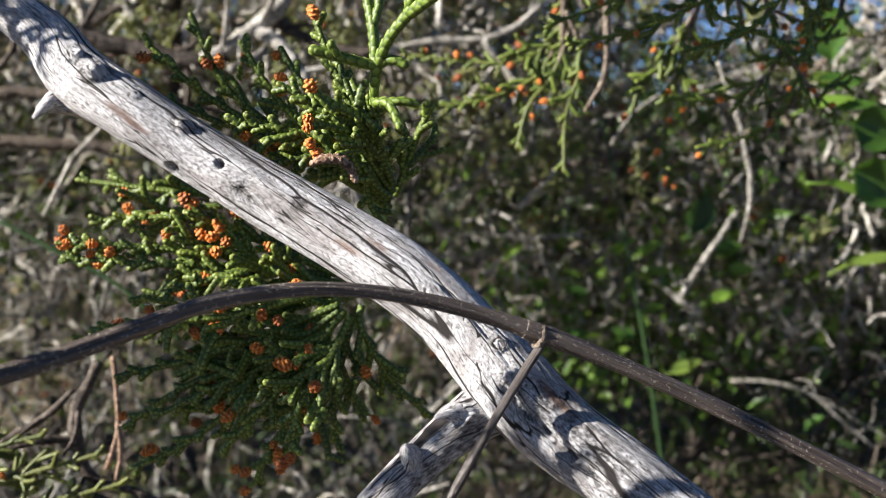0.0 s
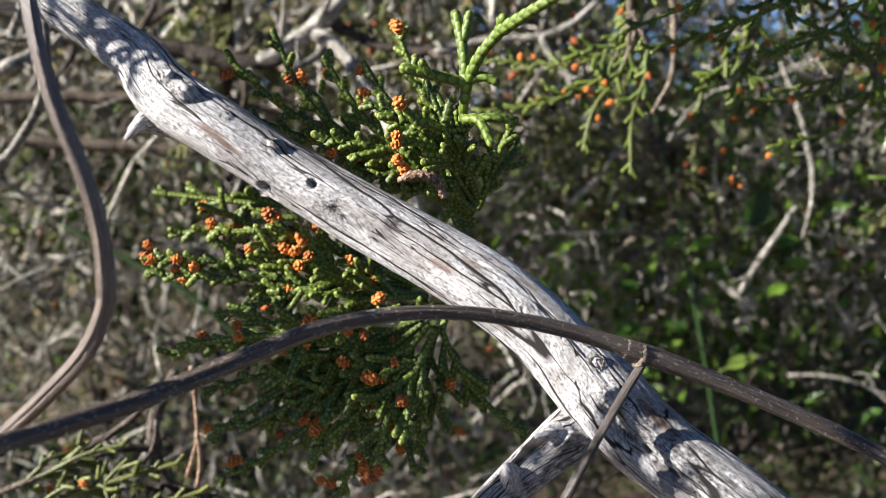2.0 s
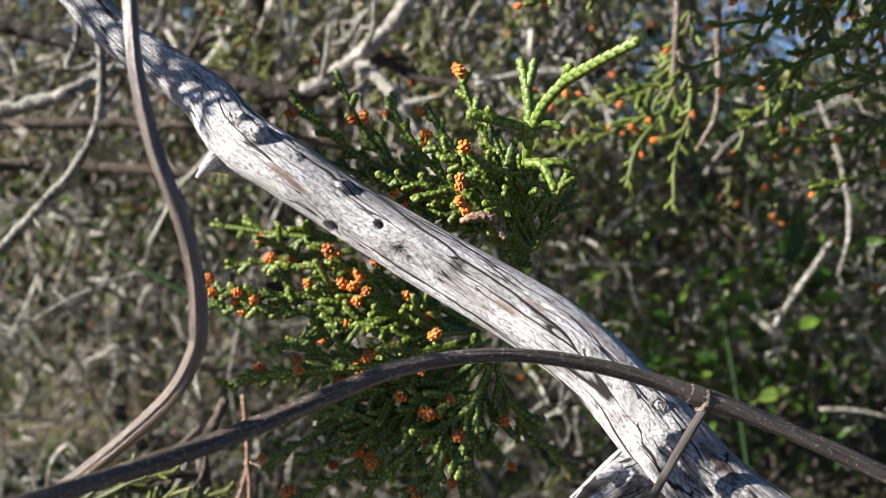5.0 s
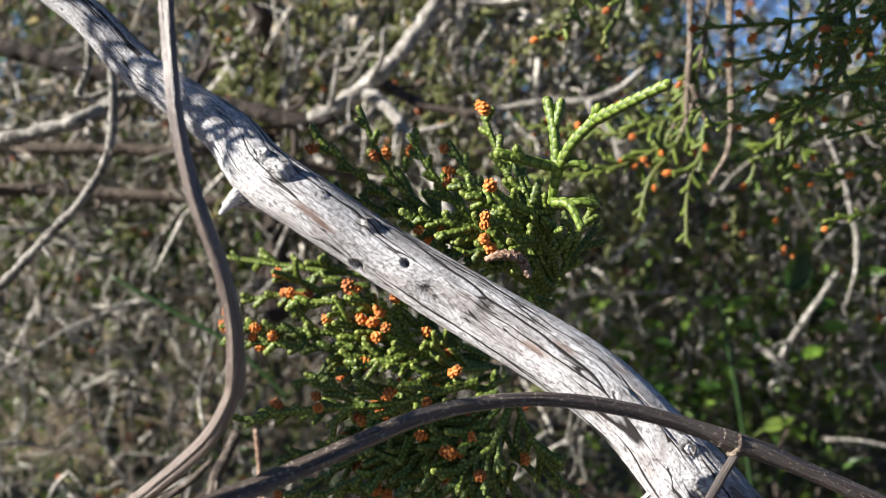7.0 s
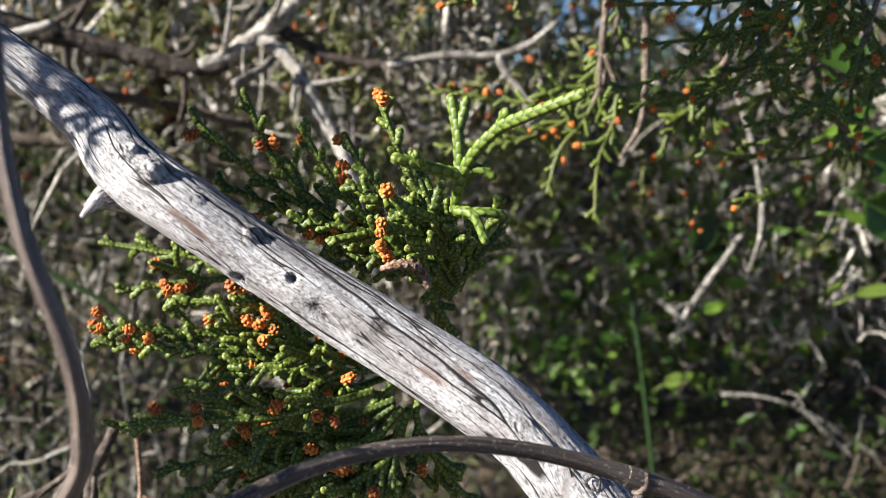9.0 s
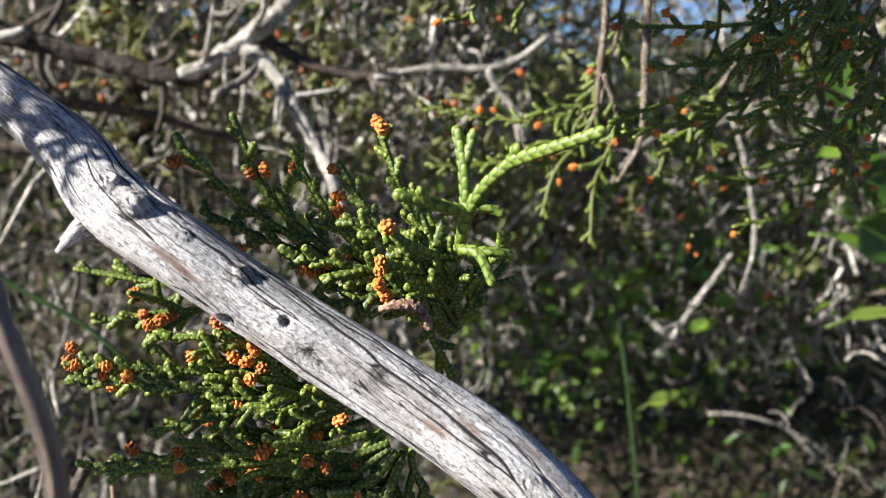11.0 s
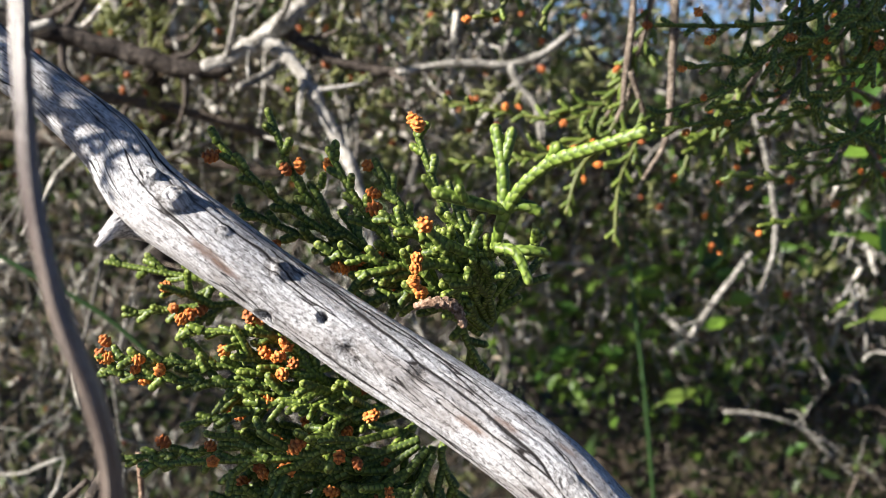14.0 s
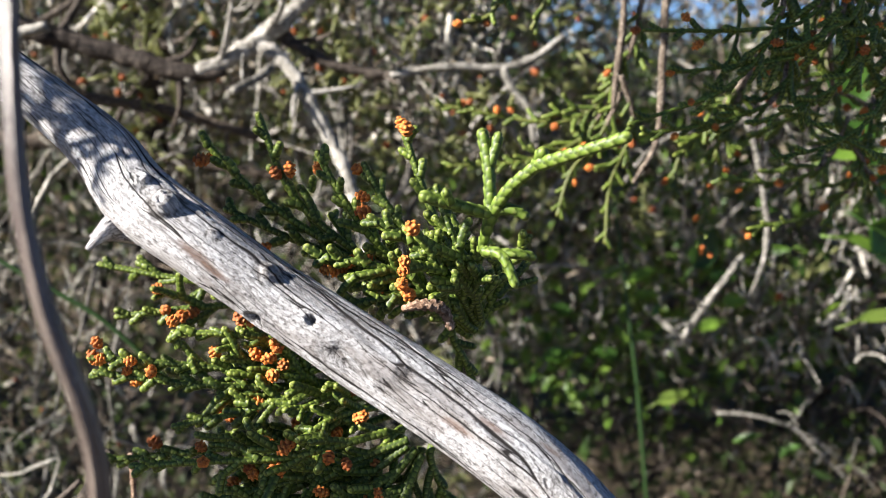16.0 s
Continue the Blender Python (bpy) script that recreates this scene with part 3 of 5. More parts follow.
line, rad = smooth_line([(0.0310, 0.2791, 0.9370), (0.0298, 0.2765, 0.9329), (0.0243, 0.2734, 0.9249), (0.0158, 0.2677, 0.9129), (0.0060, 0.2615, 0.8975), (-0.0060, 0.2547, 0.8780)], [0.0009, 0.0013, 0.0014, 0.0013, 0.0015, 0.0013], 0.0012)
part("leaf_stalk", grain_mesh("leaf_stalk", line, rad, 16, STALK, 0.12, (), 0.06, 0.0, 9.0), vine, "dry brown leaf stalk", Matrix.Translation(-vine.location))
line, rad = smooth_line([(0.0285, 0.2807, 0.9339), (0.0269, 0.2777, 0.9336), (0.0278, 0.2764, 0.9316), (0.0296, 0.2747, 0.9343), (0.0302, 0.2753, 0.9383)], [0.0012, 0.0013, 0.0010, 0.0012, 0.0007], 0.0007)
g = Geo()
g.tube(line, rad, 12)
part("leaf_scar", g.mesh("leaf_scar", TWIGBARK), vine, "brown torn leaf scar at the node", Matrix.Translation(-vine.location))


# ---- juniper sprays ----
def scaly(line, rad, sides, pitch, ring, bump):
    """Vertices, faces and colours of a shoot clad in four rows of pointed scale leaves that overlap towards its tip."""
    s = np.cumsum(np.r_[0, np.linalg.norm(np.diff(line, axis=0), axis=1)])
    m = max(7, int(s[-1] / pitch * ring))
    q = np.linspace(0, s[-1], m)
    line = np.stack([np.interp(q, s, line[:, k]) for k in range(3)], 1)
    rad = np.interp(q, s, rad)
    t, u, w = frames(line)
    a = np.linspace(0, 2 * np.pi, sides, endpoint=False) + 0.2
    high, along = np.zeros((m, sides)), np.zeros((m, sides))
    for turn, start in ((0.0, 0.0), (np.pi / 2, 0.5)):
        off = np.abs((a - turn + np.pi / 2) % np.pi - np.pi / 2)[None]
        ph = ((q / pitch + start) % 1.0)[:, None]
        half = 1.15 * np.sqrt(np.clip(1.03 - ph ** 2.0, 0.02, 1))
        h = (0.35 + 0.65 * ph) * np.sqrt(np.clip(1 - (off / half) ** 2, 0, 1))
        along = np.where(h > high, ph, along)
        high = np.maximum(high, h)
    end = np.clip((q[-1] - q) / (1.3 * rad[-1] + 1e-6), 0, 1)
    cap = np.sqrt(np.clip(1 - (1 - end) ** 2, 0.02, 1)) * (1 + 0.07 * np.exp(-((q[-1] - q) / (2.2 * rad[-1])) ** 2))
    r = rad[:, None] * (1 + bump * (high - 0.62)) * cap[:, None]
    v = line[:, None] + r[..., None] * (np.cos(a)[None, :, None] * u[:, None] + np.sin(a)[None, :, None] * w[:, None])
    col = np.zeros((m, sides, 4))
    col[..., 0] = np.clip(1 - (q[-1] - q) / min(0.006, 0.6 * q[-1] + 1e-6), 0, 1)[:, None]
    col[..., 1] = along
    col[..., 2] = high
    col[..., 3] = 1
    return v.reshape(-1, 3), wall_faces(m, sides), col.reshape(-1, 4)


def shoot_mesh(name, length, r, bend, mat, sides=8, ring=4, buds=0, seed=0):
    """A shoot along z, a little bent, with short buds on it."""
    rng = np.random.default_rng(seed)
    z = np.linspace(0, length, 14)
    o = rng.uniform(0, 40)
    line = np.stack([bend * length * (z / length) ** 2, 0.04 * length * np.sin(z / length * 3 + seed), z], 1)
    g = Geo()
    pitch = 1.45 * r
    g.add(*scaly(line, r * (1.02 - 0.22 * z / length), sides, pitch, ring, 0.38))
    for k in range(buds):
        f = rng.uniform(0.25, 0.9)
        b = line[int(f * 13)]
        an = rng.uniform(0, 6.28)
        d = np.array([math.cos(an) * 0.75, math.sin(an) * 0.75, 0.7])
        ln = rng.uniform(1.4, 3.6) * r
        g.add(*scaly(b + np.linspace(0, 1, 5)[:, None] * d * (ln + r), np.linspace(r * 0.85, r * 0.7, 5), sides, pitch, ring, 0.36))
    return g.mesh(name, mat)


def cone_mesh(name, seed, length=0.0046, r=0.0017):
    """A pollen cone: one egg-shaped body of blunt overlapping scales."""
    rng = np.random.default_rng(seed)
    n, k = 24, 24
    z = np.linspace(0, 1, n)
    body = np.sin(np.pi * np.clip(0.06 + 0.90 * z, 0, 1)) ** 0.6
    a = np.linspace(0, 2 * np.pi, k, endpoint=False)
    row = z * 3.3
    f = row % 1.0
    j = (a[None] / (2 * np.pi) * 5 + 0.5 * (np.floor(row)[:, None] % 2) + 0.1 * rng.normal(0, 1, n)[:, None] * 0.3) % 1.0
    lump = np.sin(np.pi * f[:, None] ** 0.7) * np.sin(np.pi * j) ** 0.6
    wob = np.array([[noise.noise((3 * math.cos(x), 3 * math.sin(x), 6 * y + 10 * seed)) for x in a] for y in z])
    rr = r * body[:, None] * (0.62 + 0.55 * lump + 0.22 * wob)
    v = np.stack([rr * np.cos(a)[None], rr * np.sin(a)[None], np.broadcast_to((z * length)[:, None], (n, k)) + 0.0004 * lump], 2)
    tone = np.repeat((0.2 + 0.6 * lump + 0.4 * wob)[..., None], 4, 2)
    g = Geo()
    g.add(v.reshape(-1, 3), wall_faces(n, k), tone.reshape(-1, 4))
    return g.mesh(name, CONE)


LENGTHS = (0.006, 0.009, 0.013, 0.017, 0.022, 0.028)


def shoot_set(mat, sides, ring, r=0.00134, buds=True):
    return {n: [shoot_mesh("shoot", n, r, b, mat, sides, ring, (int(n / 0.016) if buds else 0), i + int(n * 1e4)) for i, b in enumerate((-0.18, 0.0, 0.15, 0.3))] for n in LENGTHS}


NEAR, MIDDLE = shoot_set(GREEN, 12, 7, 0.00162), shoot_set(GREEN, 8, 4, 0.00132)
FAR = shoot_set(FARGREEN, 5, 3, 0.0013, False)
CONES = [cone_mesh("pollen_cone", k, 0.0040 + 0.0006 * (k % 3), 0.0019 + 0.0002 * (k % 2)) for k in range(5)]


def spray(points, label, shoots=NEAR, mat=GREEN, stem=0.0013, reach=0.016, gap=0.0042, cones=0.25, flat=(0, -1, 0), seed=1, side_cones=0.04, bare=0.15, wood=0.0, group="juniper sprays"):
    """A spray of juniper: a scaly stem through the points with side shoots left and right, these with shoots in turn, and cones at tips."""
    rng = np.random.default_rng(seed)
    cones = 0.7 * cones if shoots is MIDDLE else cones
    ob = thing("juniper_spray", points[0], label, "juniper spray", group)
    base = Vector(points[0])
    line, rad = smooth_line(points, np.linspace(stem * 1.15, stem * 0.9, len(points)), 0.001)
    t, u, w = frames(line)
    s = np.cumsum(np.r_[0, np.linalg.norm(np.diff(line, axis=0), axis=1)])
    total = s[-1]
    local = line - np.array(points[0])
    sides = 12 if shoots is NEAR else 6
    cut = int(len(line) * wood)
    if cut > 3:
        g = Geo()
        g.tube(local[:cut + 1], rad[:cut + 1] * 1.05, sides)
        part("woody_stem", g.mesh("woody_stem", TWIGBARK), ob, "brown woody stem")
    g = Geo()
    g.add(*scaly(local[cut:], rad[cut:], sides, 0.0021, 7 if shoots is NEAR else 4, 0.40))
    part("stem", g.mesh("stem", mat), ob)
    nrm = np.array(flat, float)

    def seat(name, me, m, on, label=""):
        o = part(name, me, on or ob, label, m)
        if on:
            o.matrix_parent_inverse = on.matrix_basis.inverted()
        return o

    def put(p, d, want, on=None):
        n = min(LENGTHS, key=lambda x: abs(x - want))
        me = shoots[n][rng.integers(4)]
        return n, seat("shoot", me, grow(p - np.array(points[0]), d, rng.uniform(0, 6.28), rng.uniform(0.9, 1.12)), on)

    def cone(p, d, on=None):
        if shoots is NEAR and rng.random() < 0.55:
            e = rng.normal(0, 0.0016, 3)
            seat("pollen_cone", CONES[rng.integers(5)], grow(p + e - np.array(points[0]), d + 0.25 * e / 0.0016, rng.uniform(0, 6.28), rng.uniform(0.8, 1.2)), on, "orange-brown pollen cone")
        seat("pollen_cone", CONES[rng.integers(5)], grow(p - np.array(points[0]), d, rng.uniform(0, 6.28), rng.uniform(0.9, 1.3) * (1.0 if shoots is NEAR else 0.78)), on, "orange-brown pollen cone")

    def unit(x):
        return x / (np.linalg.norm(x) + 1e-9)

    side, at = 1, bare * total
    while at < total - 0.002:
        k = int(np.searchsorted(s, at))
        k = min(k, len(line) - 1)
        across = unit(np.cross(t[k], nrm))
        d = unit(t[k] * rng.uniform(0.8, 1.2) + side * across * rng.uniform(0.45, 0.85) + nrm * rng.normal(0, 0.32))
        f = at / total
        ln = (1.4 if shoots is NEAR else 1.2) * reach * rng.uniform(0.5, 1.1) * min(1.0, 1.35 - f) * (0.6 + 0.4 * math.sin(math.pi * min(1, f * 1.3)))
        ln, side_shoot = put(line[k], d, max(ln, 0.005))
        tip = line[k] + d * ln
        if rng.random() < 0.5 * cones:
            cone(tip, d, side_shoot)
        if ln > 0.009:
            for q in range(int(ln / (0.0080 if shoots is NEAR else 0.0058))):
                ff = rng.uniform(0.25, 0.85)
                d2 = unit(d * 1.0 + rng.choice((-1, 1)) * unit(np.cross(d, nrm)) * rng.uniform(0.4, 0.75) + nrm * rng.normal(0, 0.35))
                n2, _ = put(line[k] + d * ln * ff, d2, ln * rng.uniform(0.4, 0.75), side_shoot)
                if rng.random() < 0.5 * cones:
                    cone(line[k] + d * ln * ff + d2 * n2, d2, side_shoot)
        if rng.random() < side_cones:
            d3 = unit(rng.normal(0, 1, 3) + nrm)
            cone(line[k] + d3 * stem, d3)
        side, at = -side, at + gap * rng.uniform(0.6, 1.4) * (1.25 if shoots is NEAR else 1.0)
    if rng.random() < 0.5 * cones:
        cone(line[-1], t[-1])
    return ob


LIT = "bright green scale-leaved juniper spray with orange cones"
DIM = "dark green shaded juniper spray with brown cones"
# lower spray, behind the dead branch
for k, (pts, reach, gap, cn) in enumerate([
        ([(-0.0399, 0.3917, 0.9292), (-0.0742, 0.3806, 0.9411), (-0.1102, 0.3747, 0.9473), (-0.1545, 0.3729, 0.9502)], 0.016, 0.0036, 0.34),
        ([(-0.0467, 0.3893, 0.9345), (-0.0821, 0.3770, 0.9400), (-0.1156, 0.3720, 0.9417), (-0.1538, 0.3757, 0.9439)], 0.013, 0.0040, 0.4),
        ([(-0.0446, 0.3891, 0.9346), (-0.0745, 0.3804, 0.9499), (-0.0984, 0.3741, 0.9595), (-0.1261, 0.3745, 0.9599)], 0.012, 0.0040, 0.75),
        ([(-0.0444, 0.3883, 0.9304), (-0.0737, 0.3722, 0.9399), (-0.1009, 0.3670, 0.9335), (-0.1242, 0.3659, 0.9279)], 0.015, 0.0040, 0.16),
        ([(-0.0444, 0.3883, 0.9304), (-0.0652, 0.3700, 0.9324), (-0.0804, 0.3615, 0.9248), (-0.0959, 0.3611, 0.9160)], 0.014, 0.0044, 0.14),
        ([(-0.0398, 0.3913, 0.9271), (-0.0735, 0.3822, 0.9183), (-0.1107, 0.3802, 0.9136), (-0.1495, 0.3804, 0.9083)], 0.015, 0.0040, 0.18),
        ([(-0.0356, 0.3868, 0.9267), (-0.0467, 0.3670, 0.9256), (-0.0562, 0.3612, 0.9128), (-0.0637, 0.3597, 0.9025)], 0.012, 0.0042, 0.14)]):
    spray(pts, LIT, reach=reach, gap=gap, cones=cn, seed=20 + k)
for k, (pts, reach, cn) in enumerate([
        ([(-0.0405, 0.3614, 0.9272), (-0.0734, 0.3596, 0.9142), (-0.1026, 0.3603, 0.9049), (-0.1291, 0.3594, 0.8988)], 0.015, 0.22),
        ([(-0.0405, 0.3611, 0.9251), (-0.0668, 0.3583, 0.9055), (-0.0915, 0.3587, 0.8940), (-0.1142, 0.3591, 0.8824)], 0.016, 0.25),
        ([(-0.0378, 0.3572, 0.9259), (-0.0568, 0.3499, 0.9032), (-0.0718, 0.3475, 0.8862), (-0.0857, 0.3496, 0.8720)], 0.016, 0.25),
        ([(-0.0357, 0.3569, 0.9237), (-0.0455, 0.3461, 0.9043), (-0.0534, 0.3404, 0.8929), (-0.0566, 0.3381, 0.8762)], 0.014, 0.22),
        ([(-0.0317, 0.3614, 0.9272), (-0.0317, 0.3602, 0.9185), (-0.0187, 0.3610, 0.8956), (0.0014, 0.3662, 0.8754)], 0.009, 0.04),
        ([(-0.0416, 0.3706, 0.9208), (-0.0789, 0.3720, 0.8877), (-0.1076, 0.3730, 0.8659), (-0.1298, 0.3755, 0.8552)], 0.014, 0.2),
        ([(-0.0353, 0.3649, 0.9231), (-0.0398, 0.3622, 0.9044), (-0.0431, 0.3597, 0.8868), (-0.0413, 0.3611, 0.8678)], 0.014, 0.2),
        ([(-0.0346, 0.3686, 0.9212), (-0.0503, 0.3646, 0.8923), (-0.0683, 0.3614, 0.8700), (-0.0758, 0.3631, 0.8529)], 0.015, 0.2),
        ([(-0.0418, 0.3725, 0.9204), (-0.0645, 0.3706, 0.9069), (-0.0872, 0.3681, 0.8889), (-0.1065, 0.3710, 0.8809)], 0.015, 0.25),
        ([(-0.0403, 0.3805, 0.9198), (-0.0844, 0.3778, 0.9003), (-0.1122, 0.3759, 0.8865), (-0.1333, 0.3778, 0.8715)], 0.015, 0.2),
        ([(-0.0482, 0.3541, 0.9331), (-0.0817, 0.3490, 0.9254), (-0.1072, 0.3487, 0.9233), (-0.1353, 0.3522, 0.9192)], 0.013, 0.2)]):
    spray(pts, DIM, reach=reach, gap=0.0042, cones=cn, seed=40 + k)
for k, (pts, reach) in enumerate([
        ([(-0.0972, 0.4161, 0.9654), (-0.1287, 0.4193, 0.9679), (-0.1654, 0.4252, 0.9718)], 0.013), ([(-0.0970, 0.4152, 0.9610), (-0.1275, 0.4131, 0.9580), (-0.1561, 0.4145, 0.9530)], 0.011)]):
    spray(pts, DIM, reach=reach, gap=0.006, cones=0.25, seed=60 + k)
# upper spray, rising behind the dead branch
for k, (pts, reach, gap, cn) in enumerate([
        ([(-0.0205, 0.3685, 0.9642), (-0.0597, 0.3651, 0.9920), (-0.0835, 0.3670, 1.0120), (-0.0966, 0.3695, 1.0392)], 0.012, 0.0050, 0.22),
        ([(-0.0205, 0.3685, 0.9642), (-0.0636, 0.3673, 0.9913), (-0.0931, 0.3693, 1.0092), (-0.1144, 0.3728, 1.0280)], 0.011, 0.0052, 0.22),
        ([(-0.0210, 0.3650, 0.9673), (-0.0522, 0.3571, 0.9960), (-0.0661, 0.3574, 1.0124), (-0.0761, 0.3615, 1.0283)], 0.011, 0.0046, 0.25),
        ([(-0.0196, 0.3615, 0.9705), (-0.0413, 0.3527, 0.9993), (-0.0531, 0.3545, 1.0135), (-0.0607, 0.3576, 1.0258)], 0.011, 0.0046, 0.3),
        ([(-0.0186, 0.3614, 0.9705), (-0.0320, 0.3520, 0.9999), (-0.0404, 0.3543, 1.0179), (-0.0475, 0.3585, 1.0357)], 0.011, 0.0048, 0.25),
        ([(-0.0201, 0.3576, 0.9716), (-0.0430, 0.3428, 0.9901), (-0.0595, 0.3392, 0.9958), (-0.0765, 0.3410, 0.9973)], 0.015, 0.0036, 0.12),
        ([(-0.0200, 0.3572, 0.9697), (-0.0374, 0.3413, 0.9851), (-0.0501, 0.3384, 0.9853), (-0.0639, 0.3369, 0.9824)], 0.013, 0.0036, 0.12),
        ([(-0.0191, 0.3576, 0.9716), (-0.0328, 0.3366, 0.9939), (-0.0459, 0.3357, 1.0044), (-0.0585, 0.3362, 1.0117)], 0.014, 0.0036, 0.10),
        ([(-0.0187, 0.3540, 0.9747), (-0.0258, 0.3364, 0.9961), (-0.0321, 0.3331, 1.0073), (-0.0378, 0.3406, 1.0218)], 0.014, 0.0038, 0.10),
        ([(-0.0283, 0.3551, 0.9760), (-0.0276, 0.3574, 0.9673), (-0.0219, 0.3589, 0.9569), (-0.0154, 0.3633, 0.9409)], 0.010, 0.0050, 0.05),
        ([(-0.0186, 0.3612, 0.9696), (-0.0129, 0.3594, 0.9834), (-0.0091, 0.3571, 0.9940), (-0.0036, 0.3547, 1.0045)], 0.012, 0.0048, 0.05),
        ([(-0.0200, 0.3650, 0.9674), (-0.0595, 0.3643, 0.9882), (-0.0870, 0.3686, 0.9979), (-0.1077, 0.3719, 1.0058)], 0.011, 0.0050, 0.15)]):
    spray(pts, LIT if k > 4 else DIM, reach=reach, gap=gap, cones=cn, seed=80 + k)

# fresh thick shoot in front of it
fresh = thing("juniper_shoot", (-0.0232, 0.3297, 0.9941), "thick fresh yellow-green juniper shoot above the dead branch", "juniper shoot")


def fresh_part(points, radii):
    line, rad = smooth_line(points, radii, 0.001)
    g = Geo()
    g.add(*scaly(line - np.array(fresh.location), rad * 1.32, 16, 0.0036, 10, 0.34))
    part("shoot", g.mesh("shoot", SHOOT), fresh)


fresh_part([(-0.0236, 0.3255, 1.0039), (-0.0230, 0.3226, 1.0097), (-0.0218, 0.3197, 1.0163), (-0.0178, 0.3155, 1.0248), (-0.0118, 0.3112, 1.0316), (-0.0100, 0.3096, 1.0330), (0.0011, 0.2978, 1.0391), (0.0099, 0.2917, 1.0435)], [0.0011, 0.0013, 0.0015, 0.0014, 0.0014, 0.0016, 0.0013, 0.0013])
fresh_part([(-0.0224, 0.3195, 1.0154), (-0.0233, 0.3222, 1.0284), (-0.0258, 0.3270, 1.0408)], [0.0014, 0.0014, 0.0013])
fresh_part([(-0.0218, 0.3197, 1.0163), (-0.0309, 0.3168, 1.0185), (-0.0440, 0.3145, 1.0218)], [0.0014, 0.0014, 0.0014])
fresh_part([(-0.0215, 0.3198, 1.0171), (-0.0167, 0.3176, 1.0184), (-0.0111, 0.3167, 1.0161)], [0.0013, 0.0013, 0.0011])
fresh_part([(-0.0233, 0.3235, 1.0044), (-0.0179, 0.3189, 1.0039), (-0.0138, 0.3148, 0.9954)], [0.0013, 0.0013, 0.0010])
fresh_part([(-0.0231, 0.3225, 1.0301), (-0.0214, 0.3237, 1.0364), (-0.0209, 0.3244, 1.0403)], [0.0012, 0.0012, 0.0011])
fresh_part([(-0.0113, 0.3117, 1.0320), (-0.0105, 0.3101, 1.0346), (-0.0103, 0.3087, 1.0378)], [0.0014, 0.0014, 0.0013])
fresh_part([(-0.0210, 0.3212, 1.0041), (-0.0138, 0.3188, 1.0049), (-0.0076, 0.3200, 1.0037)], [0.0012, 0.0012, 0.0010])
fresh_part([(-0.0344, 0.3152, 1.0196), (-0.0359, 0.3138, 1.0220), (-0.0368, 0.3123, 1.0241)], [0.0011, 0.0011, 0.0010])

# dark sprays hanging from above
for k, (pts, reach, gap, cn, wd) in enumerate([
        ([(0.1026, 0.4258, 1.1182), (0.1014, 0.4230, 1.0834), (0.0833, 0.4211, 1.0557), (0.0440, 0.4229, 1.0381)], 0.013, 0.0075, 0.25, 0.3),
        ([(0.1203, 0.4245, 1.1193), (0.1148, 0.4225, 1.0864), (0.0913, 0.4249, 1.0784), (0.0480, 0.4301, 1.0758)], 0.011, 0.0075, 0.4, 0.3),
        ([(0.1291, 0.4239, 1.1198), (0.1240, 0.4205, 1.0803), (0.1075, 0.4215, 1.0683), (0.0623, 0.4257, 1.0599)], 0.012, 0.0075, 0.45, 0.3),
        ([(0.1095, 0.4421, 1.1207), (0.1118, 0.4319, 1.0707), (0.1176, 0.4264, 1.0461), (0.1530, 0.4202, 1.0300)], 0.015, 0.0070, 0.15, 0.3),
        ([(0.1315, 0.4195, 1.1194), (0.1285, 0.4137, 1.0890), (0.1179, 0.4127, 1.0798), (0.0997, 0.4123, 1.0700)], 0.008, 0.0080, 0.6, 0.3),
        ([(0.1563, 0.4193, 1.1084), (0.1419, 0.4192, 1.0814), (0.1270, 0.4199, 1.0583), (0.0954, 0.4231, 1.0405)], 0.014, 0.0065, 0.3, 0.3),
        ([(0.1597, 0.4271, 1.0872), (0.1475, 0.4211, 1.0527), (0.1300, 0.4192, 1.0358), (0.1029, 0.4199, 1.0274)], 0.013, 0.0070, 0.2, 0.3),
        ([(0.0868, 0.4472, 1.1264), (0.0905, 0.4410, 1.0969), (0.0901, 0.4380, 1.0717), (0.0787, 0.4378, 1.0455)], 0.012, 0.0070, 0.3, 0.3),
        ([(0.1480, 0.4800, 1.1150), (0.1420, 0.4760, 1.0900), (0.1290, 0.4740, 1.0720), (0.0980, 0.4720, 1.0620)], 0.014, 0.0060, 0.4, 0.2),
        ([(0.1700, 0.4750, 1.1100), (0.1640, 0.4700, 1.0850), (0.1500, 0.4680, 1.0640), (0.1200, 0.4660, 1.0520)], 0.015, 0.0060, 0.35, 0.2),
        ([(0.1650, 0.4600, 1.0900), (0.1720, 0.4560, 1.0700), (0.1760, 0.4540, 1.0500), (0.1700, 0.4520, 1.0250)], 0.016, 0.0055, 0.3, 0.2),
        ([(0.1500, 0.4700, 1.1050), (0.1560, 0.4650, 1.0820), (0.1640, 0.4620, 1.0640), (0.1820, 0.4600, 1.0520)], 0.016, 0.0055, 0.4, 0.2),
        ([(0.1237, 0.4651, 1.1291), (0.1448, 0.4568, 1.0968), (0.1558, 0.4503, 1.0686), (0.1717, 0.4438, 1.0431)], 0.016, 0.0060, 0.2, 0.3)]):
    spray(pts, DIM, shoots=MIDDLE, stem=0.0010, reach=reach, gap=gap, cones=cn, seed=120 + k, wood=wd)
